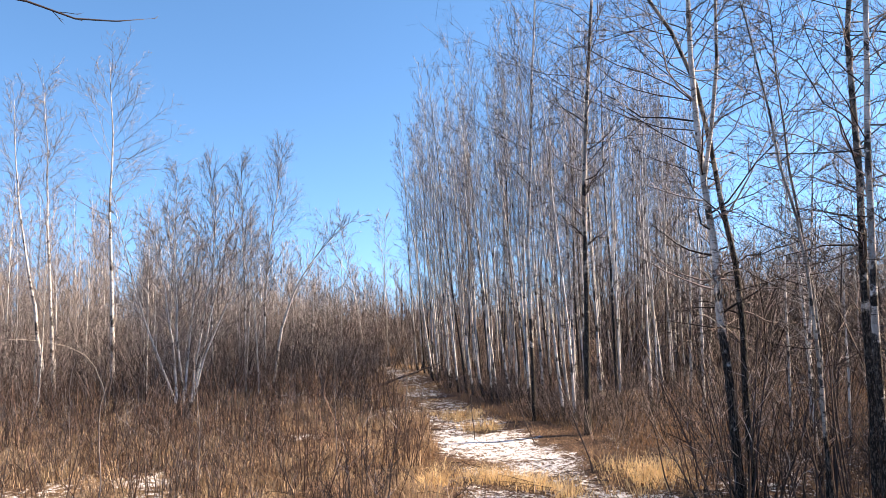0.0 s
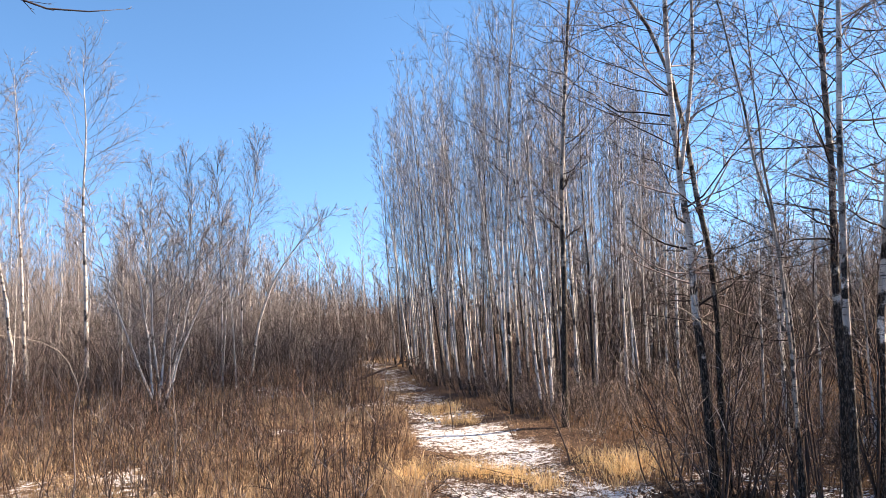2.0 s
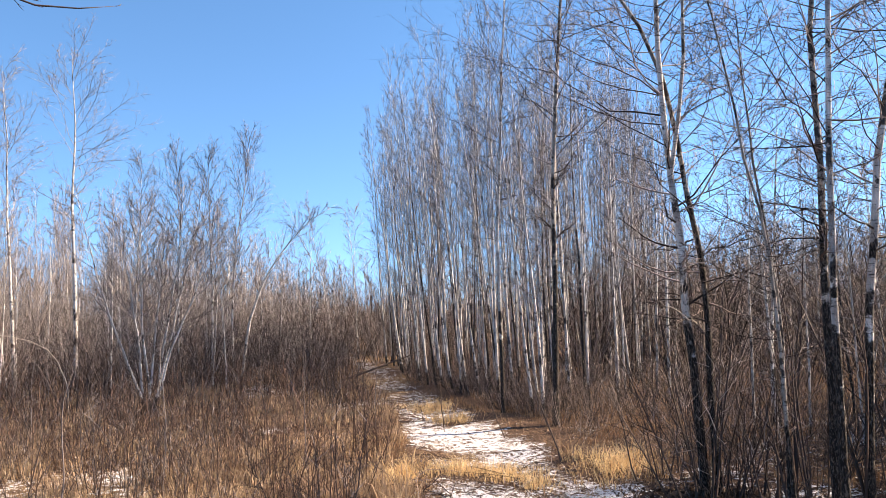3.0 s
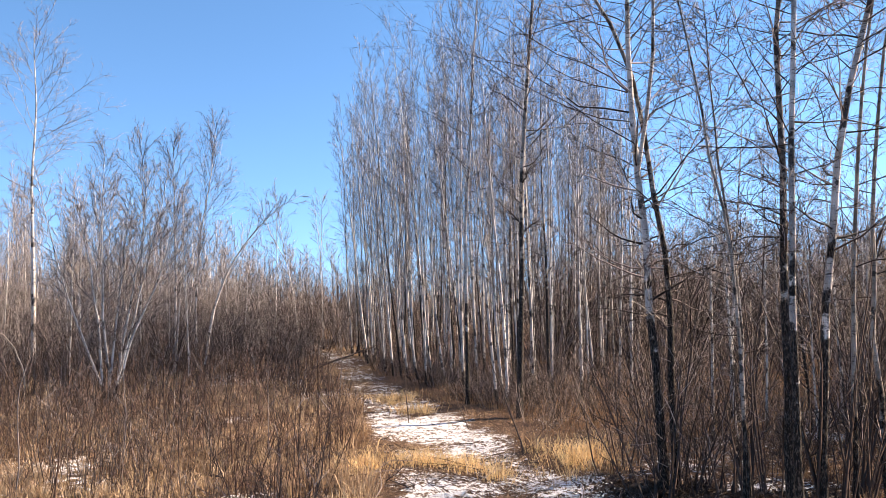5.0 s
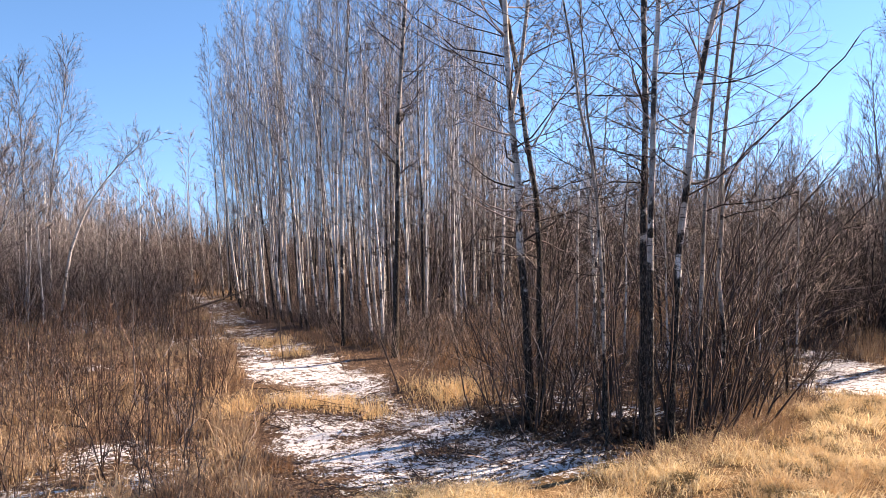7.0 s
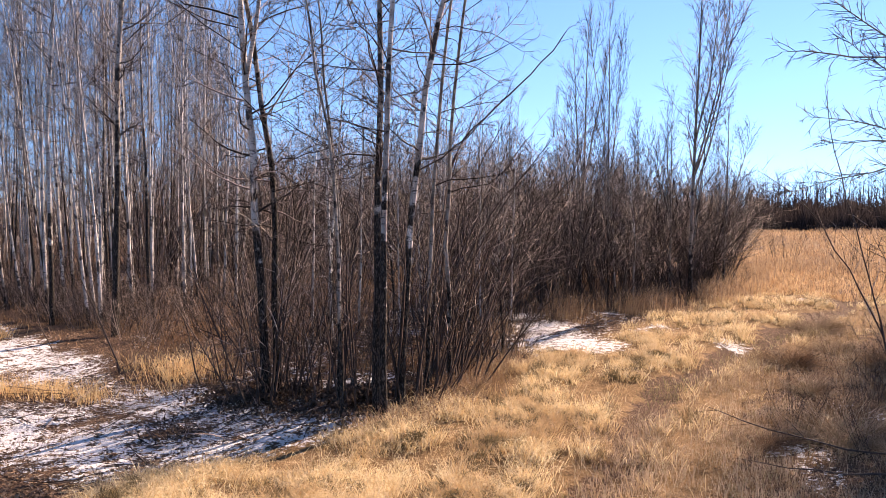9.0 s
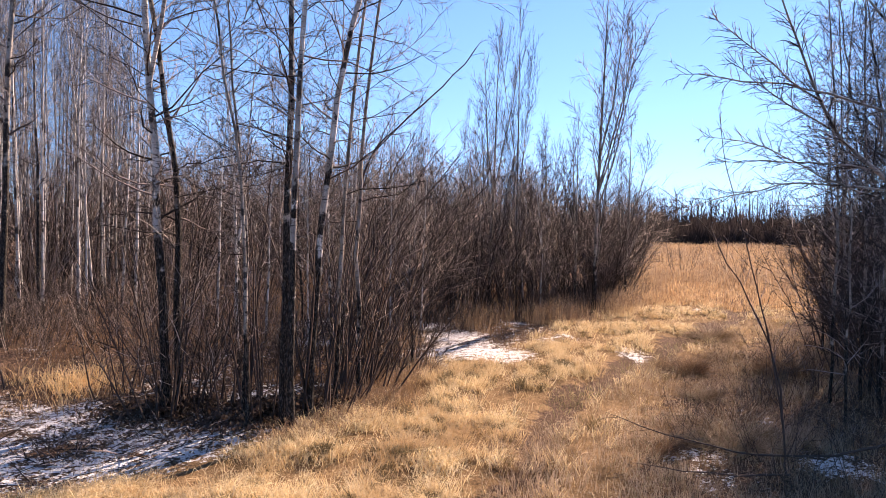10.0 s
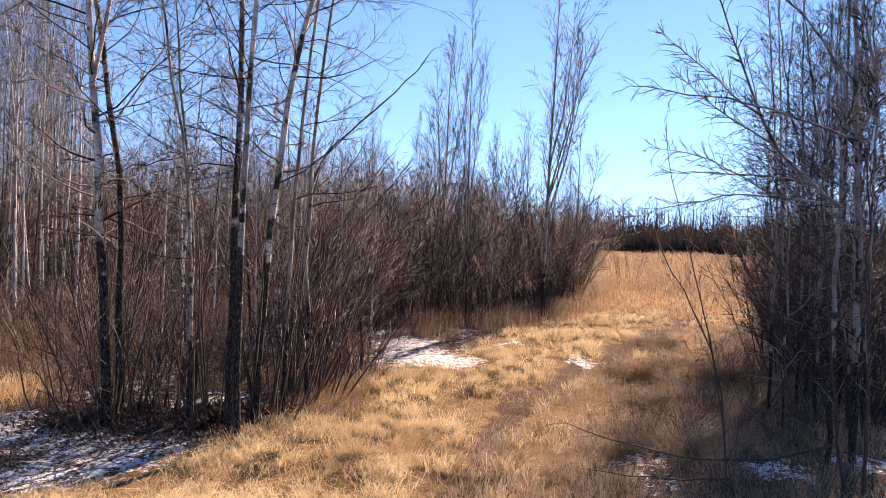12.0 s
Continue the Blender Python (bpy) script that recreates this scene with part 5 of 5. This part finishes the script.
for k in range(26):
    az, d, h = g.uniform(-33, -3), g.uniform(9, 16), g.uniform(1.0, 1.9)
    x, y = spot(az, d)
    w = g.normal(0, 0.09, 2)
    limb("weed_stalk", [([(x, y, -0.05), (x + w[0], y, h * 0.4), (x + w[0] * 1.5 + w[1], y, h * 0.75), (x + w[0] + w[1] * 2, y, h)], g.uniform(0.006, 0.010))], TWIG_BROWN if k % 3 else TWIG_RED, "dark upright stalk standing in meadow grass", "plant", 200 + k, 8, 2, 0.35)
# small leafless bushes out in the field
for az, d in [(59.7, 38), (63.8, 35), (61.5, 60), (66.0, 44)]:
    x, y = spot(az, d)
    plant_shrub(S_UNDER[int(d) % 4], x, y, az * 7, 1.3, "small leafless bush out in the dry field", "field bushes")
# rounded tussocks of dark fine grass beside the track
for k, (x, y, size) in enumerate([(11.5, 6.6, 0.75), (8.1, 4.05, 0.8), (12.5, 5.5, 0.8), (15.1, 8.1, 0.8), (9.2, 4.6, 0.55), (10.1, 5.5, 0.5), (7.3, 4.5, 0.45), (13.4, 6.9, 0.6)]):
    g = np.random.default_rng(150 + k)
    st = Sticks()
    for _ in range(600):
        a, d = g.uniform(0, 6.28), 0.30 * math.sqrt(g.uniform())
        lean = d * 3.4 + g.normal(0, 0.12)
        st.add(bent(g, (d * math.cos(a), d * math.sin(a), -0.03), (math.cos(a) * lean, math.sin(a) * lean, 1), g.uniform(0.35, 0.8), 4, 0.22, -0.28), 0.0036, 0.0016)
    ob = tagged(new("grass_tussock", st.mesh("grass_tussock", GRASS_DULL if k % 2 else GRASS_RUST)), "rounded brown tussock of fine withered grass", "grass", "tussocks by the track")
    ob.matrix_basis = Matrix.Translation((x, y, gz(x, y))) @ Matrix.Diagonal((size * 1.25, size * 1.25, size, 1))
# dark hummock of sod and roots in the snow
st = Sticks()
g = np.random.default_rng(140)
for _ in range(90):
    a, d = g.uniform(0, 6.28), 0.38 * math.sqrt(g.uniform())
    w = (math.cos(a) * g.uniform(0, 1.2), math.sin(a) * g.uniform(0, 1.2), 0.7)
    st.add(bent(g, (d * math.cos(a), d * math.sin(a), -0.03), w, g.uniform(0.12, 0.34), 3, 0.3, -0.15), g.uniform(0.004, 0.010), 0.003)
tagged(new("root_hummock", st.mesh("root_hummock", TWIG_BROWN)), "dark tangled hummock of roots in snow", "hummock").matrix_basis = Matrix.Translation((2.2, 8.85, gz(2.2, 8.85)))
